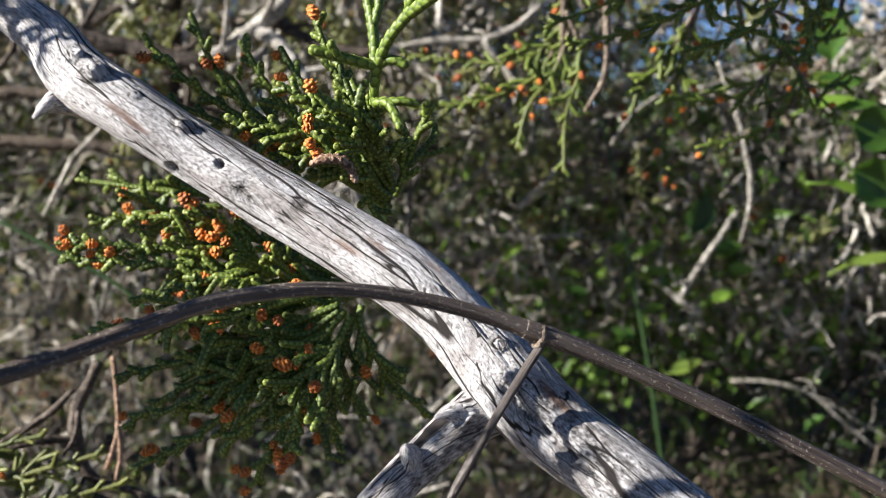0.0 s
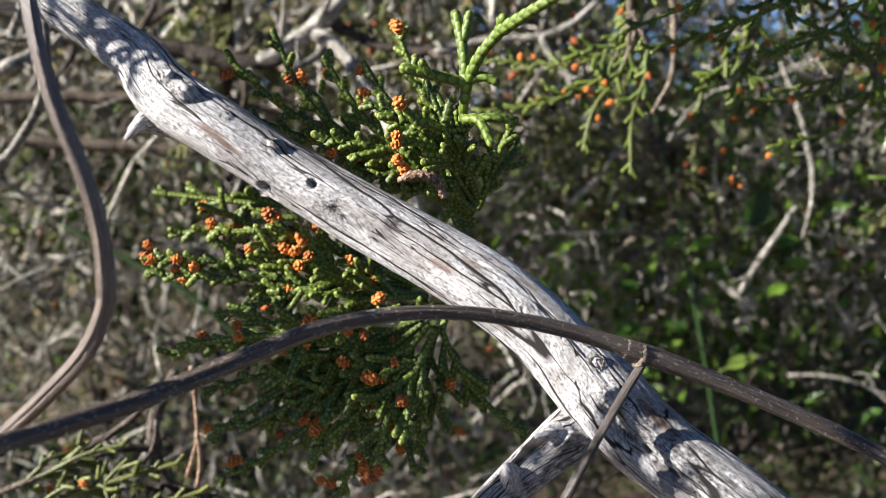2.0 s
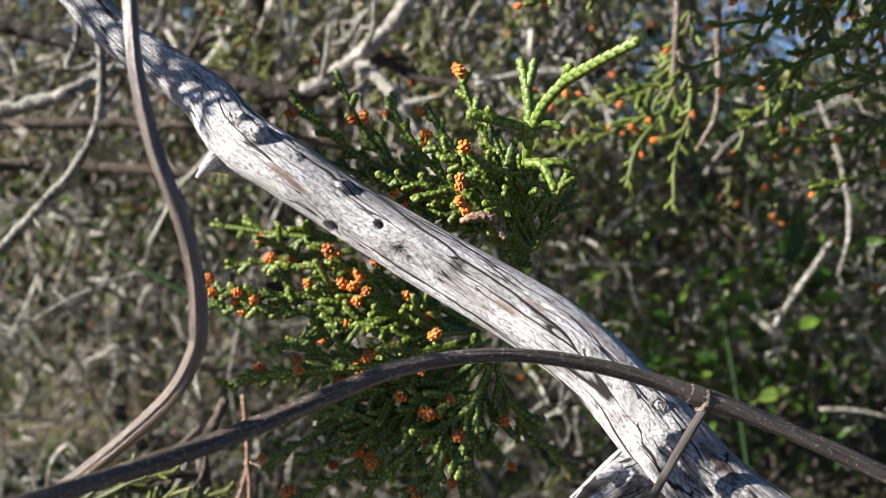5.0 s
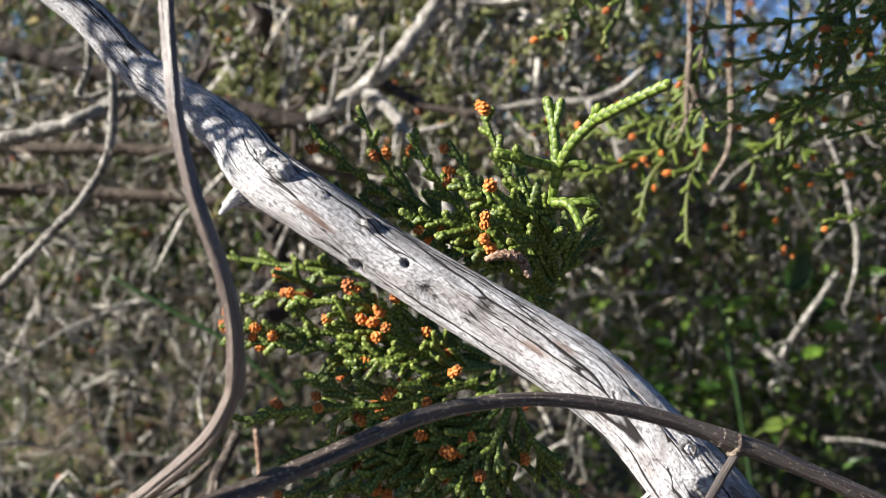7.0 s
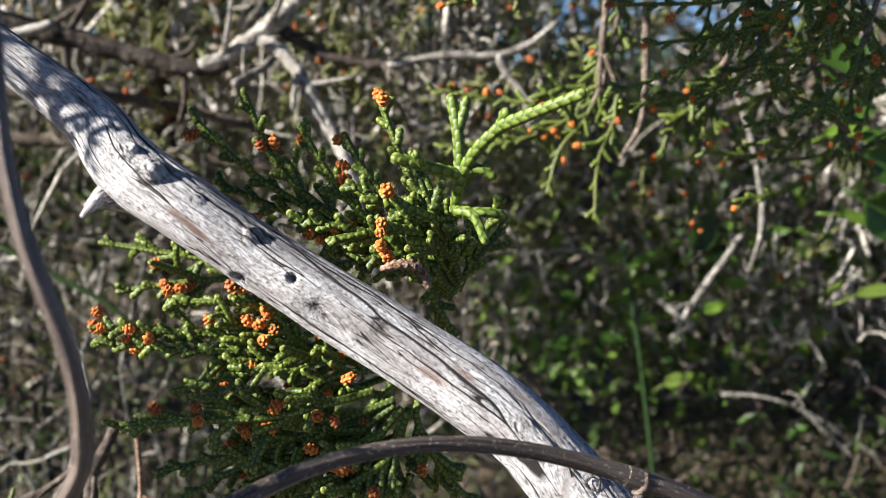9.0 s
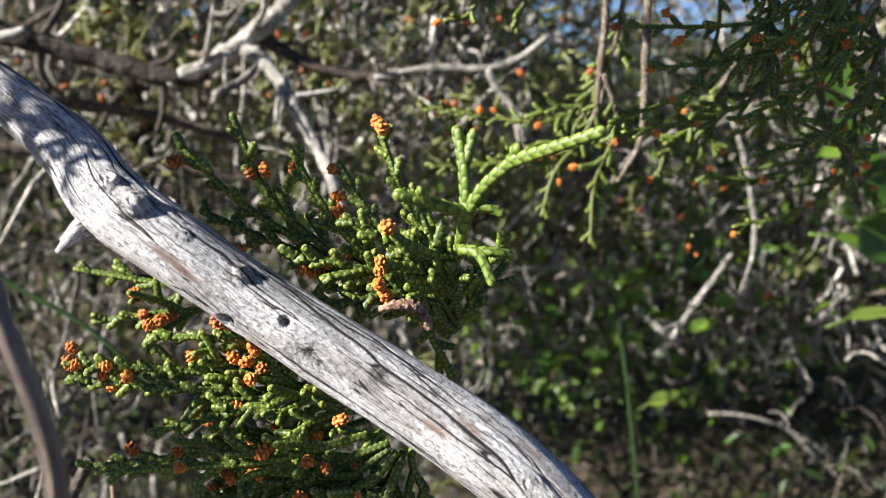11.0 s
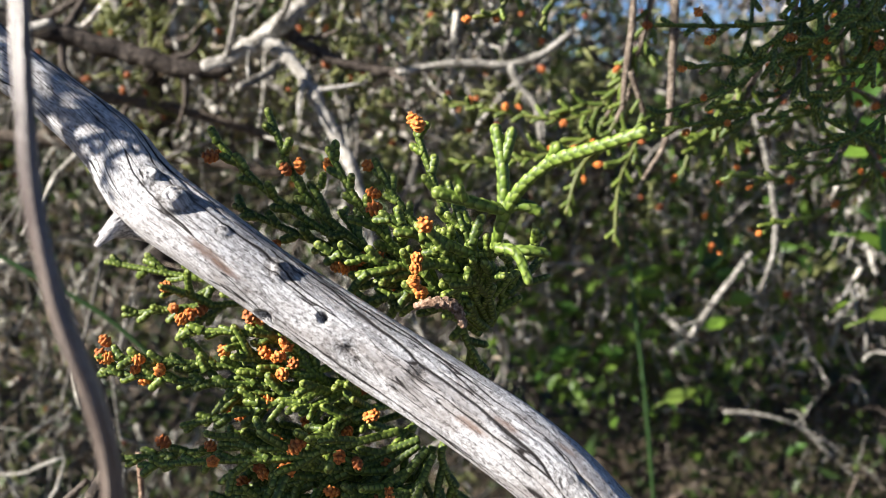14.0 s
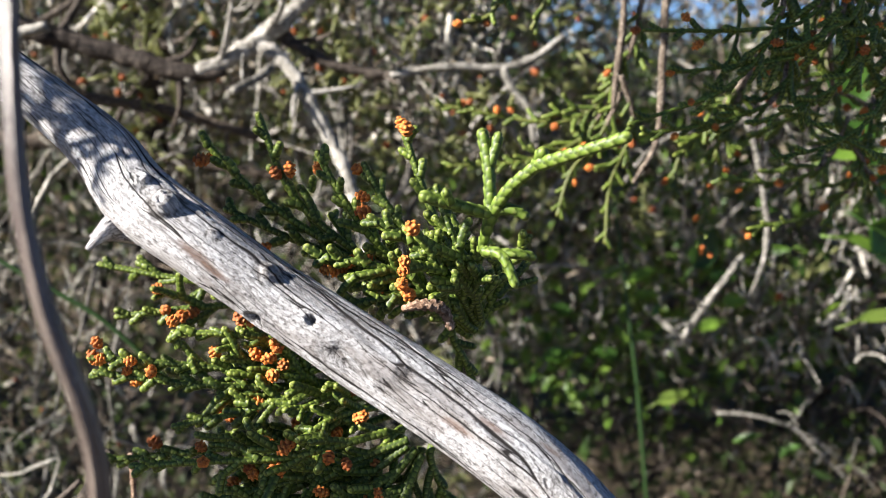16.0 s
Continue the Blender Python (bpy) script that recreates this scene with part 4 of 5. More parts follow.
for k, (pts, reach, gap, cn) in enumerate([
        ([(0.1566, 0.4981, 1.0954), (0.1721, 0.5126, 1.0550), (0.1840, 0.5089, 1.0283), (0.2151, 0.5146, 0.9972)], 0.013, 0.0075, 0.12),
        ([(0.1810, 0.5110, 1.0431), (0.1721, 0.5081, 1.0224), (0.1512, 0.5062, 1.0091), (0.1153, 0.5062, 1.0091)], 0.013, 0.0075, 0.12),
        ([(0.1825, 0.5093, 1.0313), (0.1900, 0.5072, 1.0165), (0.1725, 0.5140, 0.9927), (0.1359, 0.5126, 0.9830)], 0.013, 0.0075, 0.15),
        ([(0.1900, 0.5076, 1.0195), (0.1990, 0.5064, 1.0106), (0.2049, 0.5072, 1.0165), (0.2199, 0.5085, 1.0254)], 0.013, 0.0075, 0.1),
        ([(0.1751, 0.5126, 1.0550), (0.1900, 0.5118, 1.0490), (0.1990, 0.5106, 1.0402), (0.2139, 0.5110, 1.0431)], 0.013, 0.0075, 0.1),
        ([(0.1199, 0.4562, 1.0848), (0.1173, 0.4519, 1.0536), (0.0936, 0.4500, 1.0406), (0.0568, 0.4489, 1.0327)], 0.014, 0.0070, 0.2),
        ([(0.1900, 0.5160, 1.0786), (0.1930, 0.5110, 1.0431), (0.1840, 0.5068, 1.0135), (0.1644, 0.5096, 1.0047)], 0.013, 0.0075, 0.1),
        ([(0.1480, 0.4961, 1.0812), (0.1540, 0.5024, 1.0539), (0.1661, 0.5093, 1.0313), (0.1960, 0.5085, 1.0254)], 0.013, 0.0075, 0.1),
        ([(0.2139, 0.5160, 1.0786), (0.2079, 0.5118, 1.0490), (0.1900, 0.5097, 1.0343), (0.1601, 0.5089, 1.0283)], 0.013, 0.0075, 0.1),
        ([(0.1751, 0.5131, 1.0579), (0.1601, 0.5110, 1.0431), (0.1422, 0.5101, 1.0372), (0.1243, 0.5085, 1.0254)], 0.013, 0.0075, 0.12)]):
    spray(pts, "near-black shaded juniper twigs hanging against the sky", shoots=MIDDLE, stem=0.0011, reach=reach, gap=gap, cones=cn, seed=135 + k, wood=0.4)
# sprays further back
for k, (pts, reach, gap, cn) in enumerate([
        ([(0.0788, 0.5375, 1.1136), (0.0709, 0.5381, 1.0624), (0.0437, 0.5443, 1.0313), (-0.0244, 0.5612, 1.0354)], 0.013, 0.0042, 0.15),
        ([(0.0721, 0.5391, 1.0682), (0.0559, 0.5423, 1.0261), (0.0238, 0.5417, 1.0095), (-0.0177, 0.5441, 1.0041)], 0.013, 0.0042, 0.2),
        ([(0.0728, 0.5362, 1.0539), (0.0620, 0.5413, 1.0236), (0.0479, 0.5387, 1.0051), (0.0415, 0.5345, 0.9813)], 0.012, 0.0045, 0.15),
        ([(0.1513, 0.5641, 1.0730), (0.1413, 0.5676, 1.0351), (0.1338, 0.5712, 0.9990), (0.1323, 0.5640, 0.9625)], 0.012, 0.0042, 0.25),
        ([(0.1486, 0.5625, 1.0637), (0.1288, 0.5678, 1.0312), (0.1139, 0.5652, 1.0116), (0.1118, 0.5610, 0.9897)], 0.012, 0.0045, 0.2),
        ([(0.0671, 0.5270, 1.0566), (0.0768, 0.5313, 1.0311), (0.0690, 0.5360, 1.0005), (0.0675, 0.5297, 0.9682)], 0.011, 0.0055, 0.2),
        ([(0.0085, 0.4830, 1.1186), (-0.0007, 0.4802, 1.1008), (-0.0073, 0.4767, 1.0807), (-0.0197, 0.4769, 1.0762)], 0.012, 0.0070, 0.5),
        ([(0.0274, 0.5026, 1.1223), (0.0257, 0.4986, 1.1015), (0.0186, 0.4960, 1.0856), (0.0138, 0.4943, 1.0750)], 0.012, 0.0070, 0.5),
        ([(-0.2429, 0.4189, 0.8193), (-0.2114, 0.4204, 0.8297), (-0.1851, 0.4215, 0.8375), (-0.1562, 0.4226, 0.8453)], 0.018, 0.0055, 0.08),
        ([(-0.2429, 0.4175, 0.8089), (-0.2009, 0.4189, 0.8193), (-0.1746, 0.4197, 0.8245), (-0.1430, 0.4208, 0.8323)], 0.018, 0.0055, 0.08),
        ([(-0.2482, 0.4204, 0.8297), (-0.2219, 0.4219, 0.8401), (-0.2061, 0.4229, 0.8479), (-0.1851, 0.4237, 0.8531)], 0.016, 0.0055, 0.08)]):
    spray(pts, "soft yellow-green juniper spray further back in the thicket", shoots=MIDDLE if k < 8 else FAR, mat=FARGREEN, reach=reach, gap=gap, cones=cn, seed=150 + k, wood=0.3, group="juniper sprays behind")
# juniper crown continued out of view, added to shade: target, distance towards the sun
CROWN_SHADE = [((-0.1821, 0.3915, 1.0413), 0.24), ((-0.1706, 0.3918, 1.0478), 0.28), ((0.1781, 0.5101, 1.0372), 0.30), ((0.1960, 0.5076, 1.0195), 0.34), ((0.1512, 0.5072, 1.0165), 0.31), ((0.1691, 0.5052, 1.0017), 0.36), ((0.1336, 0.4905, 1.0414), 0.33),
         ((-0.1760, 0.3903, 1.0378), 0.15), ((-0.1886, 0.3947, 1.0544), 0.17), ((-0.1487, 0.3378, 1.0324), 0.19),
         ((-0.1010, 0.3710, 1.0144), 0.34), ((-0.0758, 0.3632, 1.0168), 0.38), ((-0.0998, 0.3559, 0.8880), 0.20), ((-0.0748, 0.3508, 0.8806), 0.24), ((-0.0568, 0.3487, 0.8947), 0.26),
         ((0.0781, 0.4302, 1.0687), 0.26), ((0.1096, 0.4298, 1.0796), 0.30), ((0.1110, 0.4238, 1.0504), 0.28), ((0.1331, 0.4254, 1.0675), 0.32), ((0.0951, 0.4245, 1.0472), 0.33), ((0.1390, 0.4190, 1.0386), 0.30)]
def bough(place, size, count, label, seed):
    """An added leafy bough out of view, to cast shade: its stem and a crown of short scaly shoots."""
    rng = np.random.default_rng(seed)
    ob = thing("juniper_bough", place, label, "juniper bough", "juniper crown overhead")
    g = Geo()
    line, rad = smooth_line([(-size[0] * 1.6, -0.05, size[2] * 1.2), (-size[0] * 0.5, 0, 0.01), (size[0] * 0.8, 0.01, -0.01)], [0.006, 0.004, 0.0015], 0.008)
    g.tube(line, rad, 8)
    part("stem", g.mesh("stem", TWIGBARK), ob)
    g = Geo()
    c = np.repeat(rng.normal(0, 0.42, (count, 3)) * np.array(size), 9, 0)
    way = rng.normal(0, 1, (count, 3))
    way = np.repeat(way / np.linalg.norm(way, axis=1)[:, None], 9, 0)
    p = c + way * rng.uniform(0, 0.03, 9 * count)[:, None]
    d = way + rng.normal(0, 0.5, (9 * count, 3))
    d *= (rng.uniform(0.008, 0.018, 9 * count) / np.linalg.norm(d, axis=1))[:, None]
    g.tubes(np.stack([p, p + 0.6 * d, p + d], 1), (0.0012, 0.0012, 0.0006), 5)
    tagged(part("foliage", g.mesh("foliage", FARGREEN), ob), kind="stuff")
    return ob


# unseen boughs, added towards the sun to darken sprays and thicket
bough((-0.13, 0.355, 1.275), (0.13, 0.06, 0.075), 190, "unseen dense juniper bough overhead, added to cast shade", 301)
bough(tuple(np.array((-0.0720, 0.3691, 0.8673)) + 0.33 * np.array(SUN)), (0.07, 0.026, 0.030), 170, "unseen dense juniper bough, added to shade the lower spray", 303)
bough(tuple(np.array((0.1106, 0.4233, 1.0684)) + 0.36 * np.array(SUN)), (0.10, 0.06, 0.075), 260, "unseen dense juniper bough overhead, added to cast shade", 304)
bough(tuple(np.array((-0.1231, 0.8836, 0.6765)) + 0.62 * np.array(SUN)), (0.18, 0.12, 0.10), 300, "unseen dense juniper bough, added to shade the low thicket", 305)
bough((-0.06, 0.40, 1.36), (0.16, 0.07, 0.07), 190, "unseen dense juniper bough overhead, added to cast shade", 302)
for k, (p, d) in enumerate(CROWN_SHADE):
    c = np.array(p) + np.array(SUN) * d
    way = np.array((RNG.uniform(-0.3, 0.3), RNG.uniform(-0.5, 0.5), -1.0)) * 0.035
    spray([tuple(c - way), tuple(c + (0.004, 0.002, 0)), tuple(c + way)], "unseen juniper spray of the crown, added to cast dappled shade", shoots=FAR, mat=FARGREEN, reach=0.022, gap=0.0055, cones=0.1, flat=tuple(SUN), seed=200 + k, group="juniper crown overhead")
# small unseen sprays, added sunward to throw shade on the fork's limbs
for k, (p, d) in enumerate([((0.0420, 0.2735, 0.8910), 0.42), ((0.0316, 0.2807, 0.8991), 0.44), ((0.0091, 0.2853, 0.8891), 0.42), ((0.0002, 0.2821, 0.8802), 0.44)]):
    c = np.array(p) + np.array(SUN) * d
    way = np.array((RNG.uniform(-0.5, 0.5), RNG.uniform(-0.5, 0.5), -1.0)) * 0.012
    spray([tuple(c - way), tuple(c + (0.002, 0.001, 0)), tuple(c + way)], "small unseen juniper spray, added to shade the fork", shoots=FAR, mat=FARGREEN, reach=0.009, gap=0.003, cones=0.1, flat=tuple(SUN), seed=260 + k, group="juniper crown overhead")


# ---- bare stems of the thicket ----
STEMS = [
    ("grey juniper limb with peeling bark, out in the thicket", DARKBARK, [((-0.4158, 0.7191, 1.0964), 0.007), ((-0.3074, 0.7143, 1.0670), 0.0072), ((-0.2458, 0.7165, 1.0531), 0.0068), ((-0.1957, 0.7100, 1.0419), 0.0066), ((-0.1727, 0.7076, 1.0396), 0.005), ((-0.1575, 0.7068, 1.0420), 0.003)]),
    ("pale lichen-grey limb forking in the thicket", PALEBARK, [((-0.1839, 0.7077, 1.0355), 0.0047), ((-0.1616, 0.7084, 1.0481), 0.0056), ((-0.1393, 0.7093, 1.0619), 0.0065), ((-0.1174, 0.7116, 1.0827), 0.0058), ((-0.0992, 0.7140, 1.1026), 0.0056), ((-0.0708, 0.7210, 1.1493), 0.0052)]),
    ("pale bare limb sloping down in the thicket", PALEBARK, [((-0.1374, 0.7091, 1.0620), 0.0057), ((-0.1175, 0.7011, 1.0508), 0.0048), ((-0.1008, 0.6889, 1.0279), 0.0045), ((-0.0823, 0.6753, 0.9982), 0.0043), ((-0.0678, 0.6640, 0.9686), 0.0040), ((-0.0520, 0.6505, 0.9077), 0.0034)]),
    ("thin dark branch running through the thicket", DARKBARK, [((-0.1296, 0.7213, 1.0747), 0.0055), ((-0.1056, 0.7161, 1.0590), 0.0040), ((-0.0741, 0.7113, 1.0484), 0.0034), ((-0.0429, 0.7083, 1.0465), 0.0030)]),
    ("thin grey branch running through the thicket", GREYBARK, [((-0.0468, 0.7085, 1.0462), 0.0030), ((-0.0084, 0.7068, 1.0539), 0.0027), ((0.0303, 0.7040, 1.0559), 0.0026), ((0.0531, 0.7038, 1.0649), 0.0024), ((0.0719, 0.7052, 1.0794), 0.0022)]),
    ("thin grey branch running through the thicket", GREYBARK, [((0.0303, 0.7040, 1.0559), 0.0028), ((0.0367, 0.7008, 1.0429), 0.0026), ((0.0490, 0.6969, 1.0284), 0.0022), ((0.0539, 0.6919, 1.0059), 0.002)]),
    ("dark upright stem in the thicket", DARKBARK, [((-0.2590, 0.9010, 1.1508), 0.012), ((-0.2516, 0.8892, 1.0949), 0.012), ((-0.2494, 0.8833, 1.0669), 0.012), ((-0.2441, 0.8764, 1.0344), 0.011), ((-0.2313, 0.8406, 0.8616), 0.011)]),
    ("pale dead twig in the thicket", GREYBARK, [((-0.2695, 0.8111, 1.1062), 0.0035), ((-0.2577, 0.8051, 1.0816), 0.0035), ((-0.2460, 0.8000, 1.0612), 0.003)]),
    ("pale dead twig in the thicket", GREYBARK, [((-0.1472, 0.6630, 1.0318), 0.0026), ((-0.1345, 0.6736, 1.0393), 0.0026), ((-0.1251, 0.6848, 1.0480), 0.0026)]),
    ("slender grey dead stem standing in the undergrowth", GREYBARK, [((0.1975, 0.6921, 1.0385), 0.0014), ((0.2096, 0.6876, 1.0063), 0.0019), ((0.2161, 0.6842, 0.9822), 0.0018), ((0.2206, 0.6808, 0.9581), 0.0019), ((0.2202, 0.6774, 0.9339), 0.0016), ((0.2169, 0.6839, 0.9085), 0.0013)]),
    ("straight grey dead twig in the undergrowth", GREYBARK, [((0.2299, 0.7368, 0.9255), 0.0018), ((0.2149, 0.7338, 0.9040), 0.0024), ((0.2016, 0.7310, 0.8843), 0.0026), ((0.1861, 0.7276, 0.8602), 0.0024)]),
    ("pale dead stalk standing in the undergrowth", PALEBARK, [((0.4232, 1.1029, 0.9146), 0.0032), ((0.4354, 1.0917, 0.8638), 0.0038), ((0.4456, 1.0806, 0.8128), 0.0036), ((0.4529, 1.0710, 0.7681), 0.0038), ((0.4719, 1.0437, 0.6402), 0.0036)]),
    ("thin dead twig across the stalk", PALEBARK, [((0.4058, 1.0945, 0.8652), 0.0020), ((0.4481, 1.0920, 0.8710), 0.0022), ((0.4678, 1.0904, 0.8709), 0.0018)]),
    ("pale dead twig in the undergrowth", GREYBARK, [((0.1968, 0.8633, 0.8494), 0.0025), ((0.2181, 0.8580, 0.8320), 0.0030), ((0.2392, 0.8538, 0.8197), 0.0025)]),
    ("long grey dead branch lying in the thicket", GREYBARK, [((-0.4174, 0.5895, 1.0196), 0.005), ((-0.3457, 0.5929, 1.0265), 0.0048), ((-0.3028, 0.5960, 1.0388), 0.0048), ((-0.2862, 0.6187, 1.0524), 0.0042), ((-0.2455, 0.6218, 1.0651), 0.003)]),
    ("brown dead branch lying in the thicket", TWIGBARK, [((-0.5226, 0.7476, 1.0209), 0.0046), ((-0.4318, 0.7504, 1.0184), 0.0046), ((-0.3365, 0.7536, 1.0181), 0.0046), ((-0.2231, 0.7569, 1.0133), 0.0039), ((-0.1323, 0.7572, 0.9928), 0.0033)]),
    ("brown dead branch lying in the thicket", TWIGBARK, [((-0.5751, 0.8199, 0.9718), 0.0059), ((-0.4548, 0.8253, 0.9814), 0.0059), ((-0.3444, 0.8284, 0.9762), 0.0052), ((-0.2340, 0.8311, 0.9684), 0.0046), ((-0.1337, 0.8328, 0.9557), 0.0039)]),
    ("crooked lichen-grey twig hanging beside the branch", GREYBARK, [((-0.2639, 0.5432, 1.0914), 0.0022), ((-0.2608, 0.5401, 1.0700), 0.0024), ((-0.2588, 0.5366, 1.0454), 0.0026), ((-0.2612, 0.5327, 1.0176), 0.0026), ((-0.2706, 0.5300, 0.9989), 0.0026), ((-0.2826, 0.5277, 0.9832), 0.0028), ((-0.2947, 0.5259, 0.9706), 0.0028), ((-0.3309, 0.5205, 0.9326), 0.003)]),
    ("crooked lichen-grey twig hanging beside the branch", GREYBARK, [((-0.2826, 0.5647, 1.1001), 0.0022), ((-0.2824, 0.5605, 1.0714), 0.0022), ((-0.2877, 0.5578, 1.0521), 0.0024), ((-0.2805, 0.5576, 1.0507), 0.002), ((-0.2614, 0.5587, 1.0586), 0.0016)]),
    ("dark forked twig below the spray", DARKBARK, [((-0.1674, 0.4479, 0.8818), 0.0022), ((-0.1784, 0.4445, 0.8573), 0.0030), ((-0.1770, 0.4418, 0.8383), 0.0030), ((-0.1701, 0.4399, 0.8247), 0.0028), ((-0.1495, 0.4391, 0.8192), 0.0022), ((-0.1330, 0.4380, 0.8111), 0.002)]),
    ("dark forked twig below the spray", DARKBARK, [((-0.1776, 0.4426, 0.8437), 0.0024), ((-0.1928, 0.4349, 0.8464), 0.0018), ((-0.2099, 0.4303, 0.8425), 0.0018), ((-0.2366, 0.4291, 0.8345), 0.0018)]),
    ("dark forked twig below the spray", DARKBARK, [((-0.1797, 0.4460, 0.8682), 0.0014), ((-0.1907, 0.4445, 0.8573), 0.0018), ((-0.2155, 0.4424, 0.8424), 0.0018)]),
    ("reddish brown hanging stem", TWIGBARK, [((0.0671, 0.5394, 1.1186), 0.0018), ((0.0667, 0.5316, 1.0791), 0.0019), ((0.0663, 0.5337, 1.0593), 0.0018), ((0.0662, 0.5338, 1.0391), 0.0014)]),
    ("reddish brown hanging stem", TWIGBARK, [((0.0871, 0.5380, 1.1198), 0.0022), ((0.0878, 0.5300, 1.0804), 0.0022), ((0.0896, 0.5309, 1.0550), 0.0020), ((0.0888, 0.5287, 1.0232), 0.0015), ((0.0781, 0.5254, 1.0025), 0.0012)]),
    ("thin brown dead twig hanging below the spray", DRYBROWN, [((-0.1535, 0.4288, 0.8896), 0.0012), ((-0.1520, 0.4266, 0.8739), 0.0011), ((-0.1514, 0.4240, 0.8557), 0.0012), ((-0.1562, 0.4215, 0.8375), 0.0012)]),
    ("thin brown dead twig hanging below the spray", DRYBROWN, [((-0.1514, 0.4244, 0.8583), 0.0012), ((-0.1499, 0.4226, 0.8453), 0.0012), ((-0.1522, 0.4208, 0.8323), 0.0010)]),
]
def bare_stem(label, mat, rows, seed):
    """A bare stem of the thicket with short spurs on it."""
    rng = np.random.default_rng(seed)
    ob = thing("bare_stem", rows[0][0], label, "stem", "stems in the thicket")
    off = np.array(rows[0][0])
    stem = limb("stem", [tuple(np.array(p) - off) for p, r in rows], [r for p, r in rows], mat, "", "", 12, 0.003, 0.12 if rows[0][1] > 0.006 else 0.14, parent=ob, knob=0.12 if rows[0][1] < 0.005 else 0.03)
    stem.parent = ob
    line, rad = smooth_line([tuple(np.array(p) - off) for p, r in rows], [r for p, r in rows], 0.004)
    t, u, w = frames(line)
    for k in range(2 + len(line) // 14):
        i = int(rng.uniform(0.1, 0.95) * (len(line) - 1))
        d = t[i] * rng.uniform(0.3, 0.8) + rng.normal(0, 0.6, 3)
        d /= np.linalg.norm(d)
        n = rng.uniform(3, 9) * rad[i]
        g = Geo()
        pts = [line[i], line[i] + d * n * 0.5 + rng.normal(0, 0.06 * n, 3), line[i] + d * n + rng.normal(0, 0.1 * n, 3)]
        ln, rd = smooth_line([tuple(p) for p in pts], [0.5 * rad[i], 0.36 * rad[i], 0.2 * rad[i]], n / 8)
        g.tube(ln, rd, 6)
        part("spur", g.mesh("spur", mat), ob)
    return ob


for k, (label, mat, rows) in enumerate(STEMS):
    bare_stem(label, mat, rows, 500 + k)
# a shrivelled brown shoot end on the upper spray
line, rad = smooth_line([(-0.0463, 0.3315, 0.9833), (-0.0407, 0.3294, 0.9854), (-0.0340, 0.3306, 0.9840), (-0.0302, 0.3329, 0.9766)], [0.0010, 0.0018, 0.0019, 0.0012], 0.0008)
g = Geo()
g.add(*scaly(line, rad, 12, 0.0024, 7, 0.7))
tagged(new("withered_shoot", g.mesh("withered_shoot", DRYBROWN)), "withered pinkish-brown juniper shoot end", "juniper shoot")


def broad_leaf(place, way, face, length, width, label, mat=None):
    """A single broad leaf: a cupped blade with a midrib, and its stalk."""
    way, face = Vector(way).normalized(), Vector(face)
    s = way.cross(face).normalized()
    n = s.cross(way)
    ob = thing("broad_leaf", place, label, "leaf", "broad leaves")
    rows, cols = 9, 7
    v = []
    for i in range(rows):
        f = i / (rows - 1)
        w = width * 0.5 * math.sin(math.pi * min(0.985, f ** 0.8 + 0.015)) ** 0.75
        for j in range(cols):
            c = 2 * j / (cols - 1) - 1
            v.append(way * length * f + s * w * c + n * (0.16 * width * c * c - 0.10 * length * f * f + 0.01 * width * (j % 2)))
    g = Geo()
    g.add([tuple(p) for p in v], [(i * cols + j, i * cols + j + 1, (i + 1) * cols + j + 1, (i + 1) * cols + j) for i in range(rows - 1) for j in range(cols - 1)])
    part("blade", g.mesh("blade", mat or LEAF), ob)
    g = Geo()
    g.tube(np.array([tuple(-way * length * 0.35 - n * 0.004), tuple(-way * length * 0.15 - n * 0.002), (0, 0, 0), tuple(way * length * 0.5 - n * 0.022 * length), tuple(way * length * 0.9 - n * 0.08 * length)]), np.array((0.0009, 0.0009, 0.0009, 0.0006, 0.0003)), 6)
    part("stalk", g.mesh("stalk", mat or LEAF), ob)
    return ob


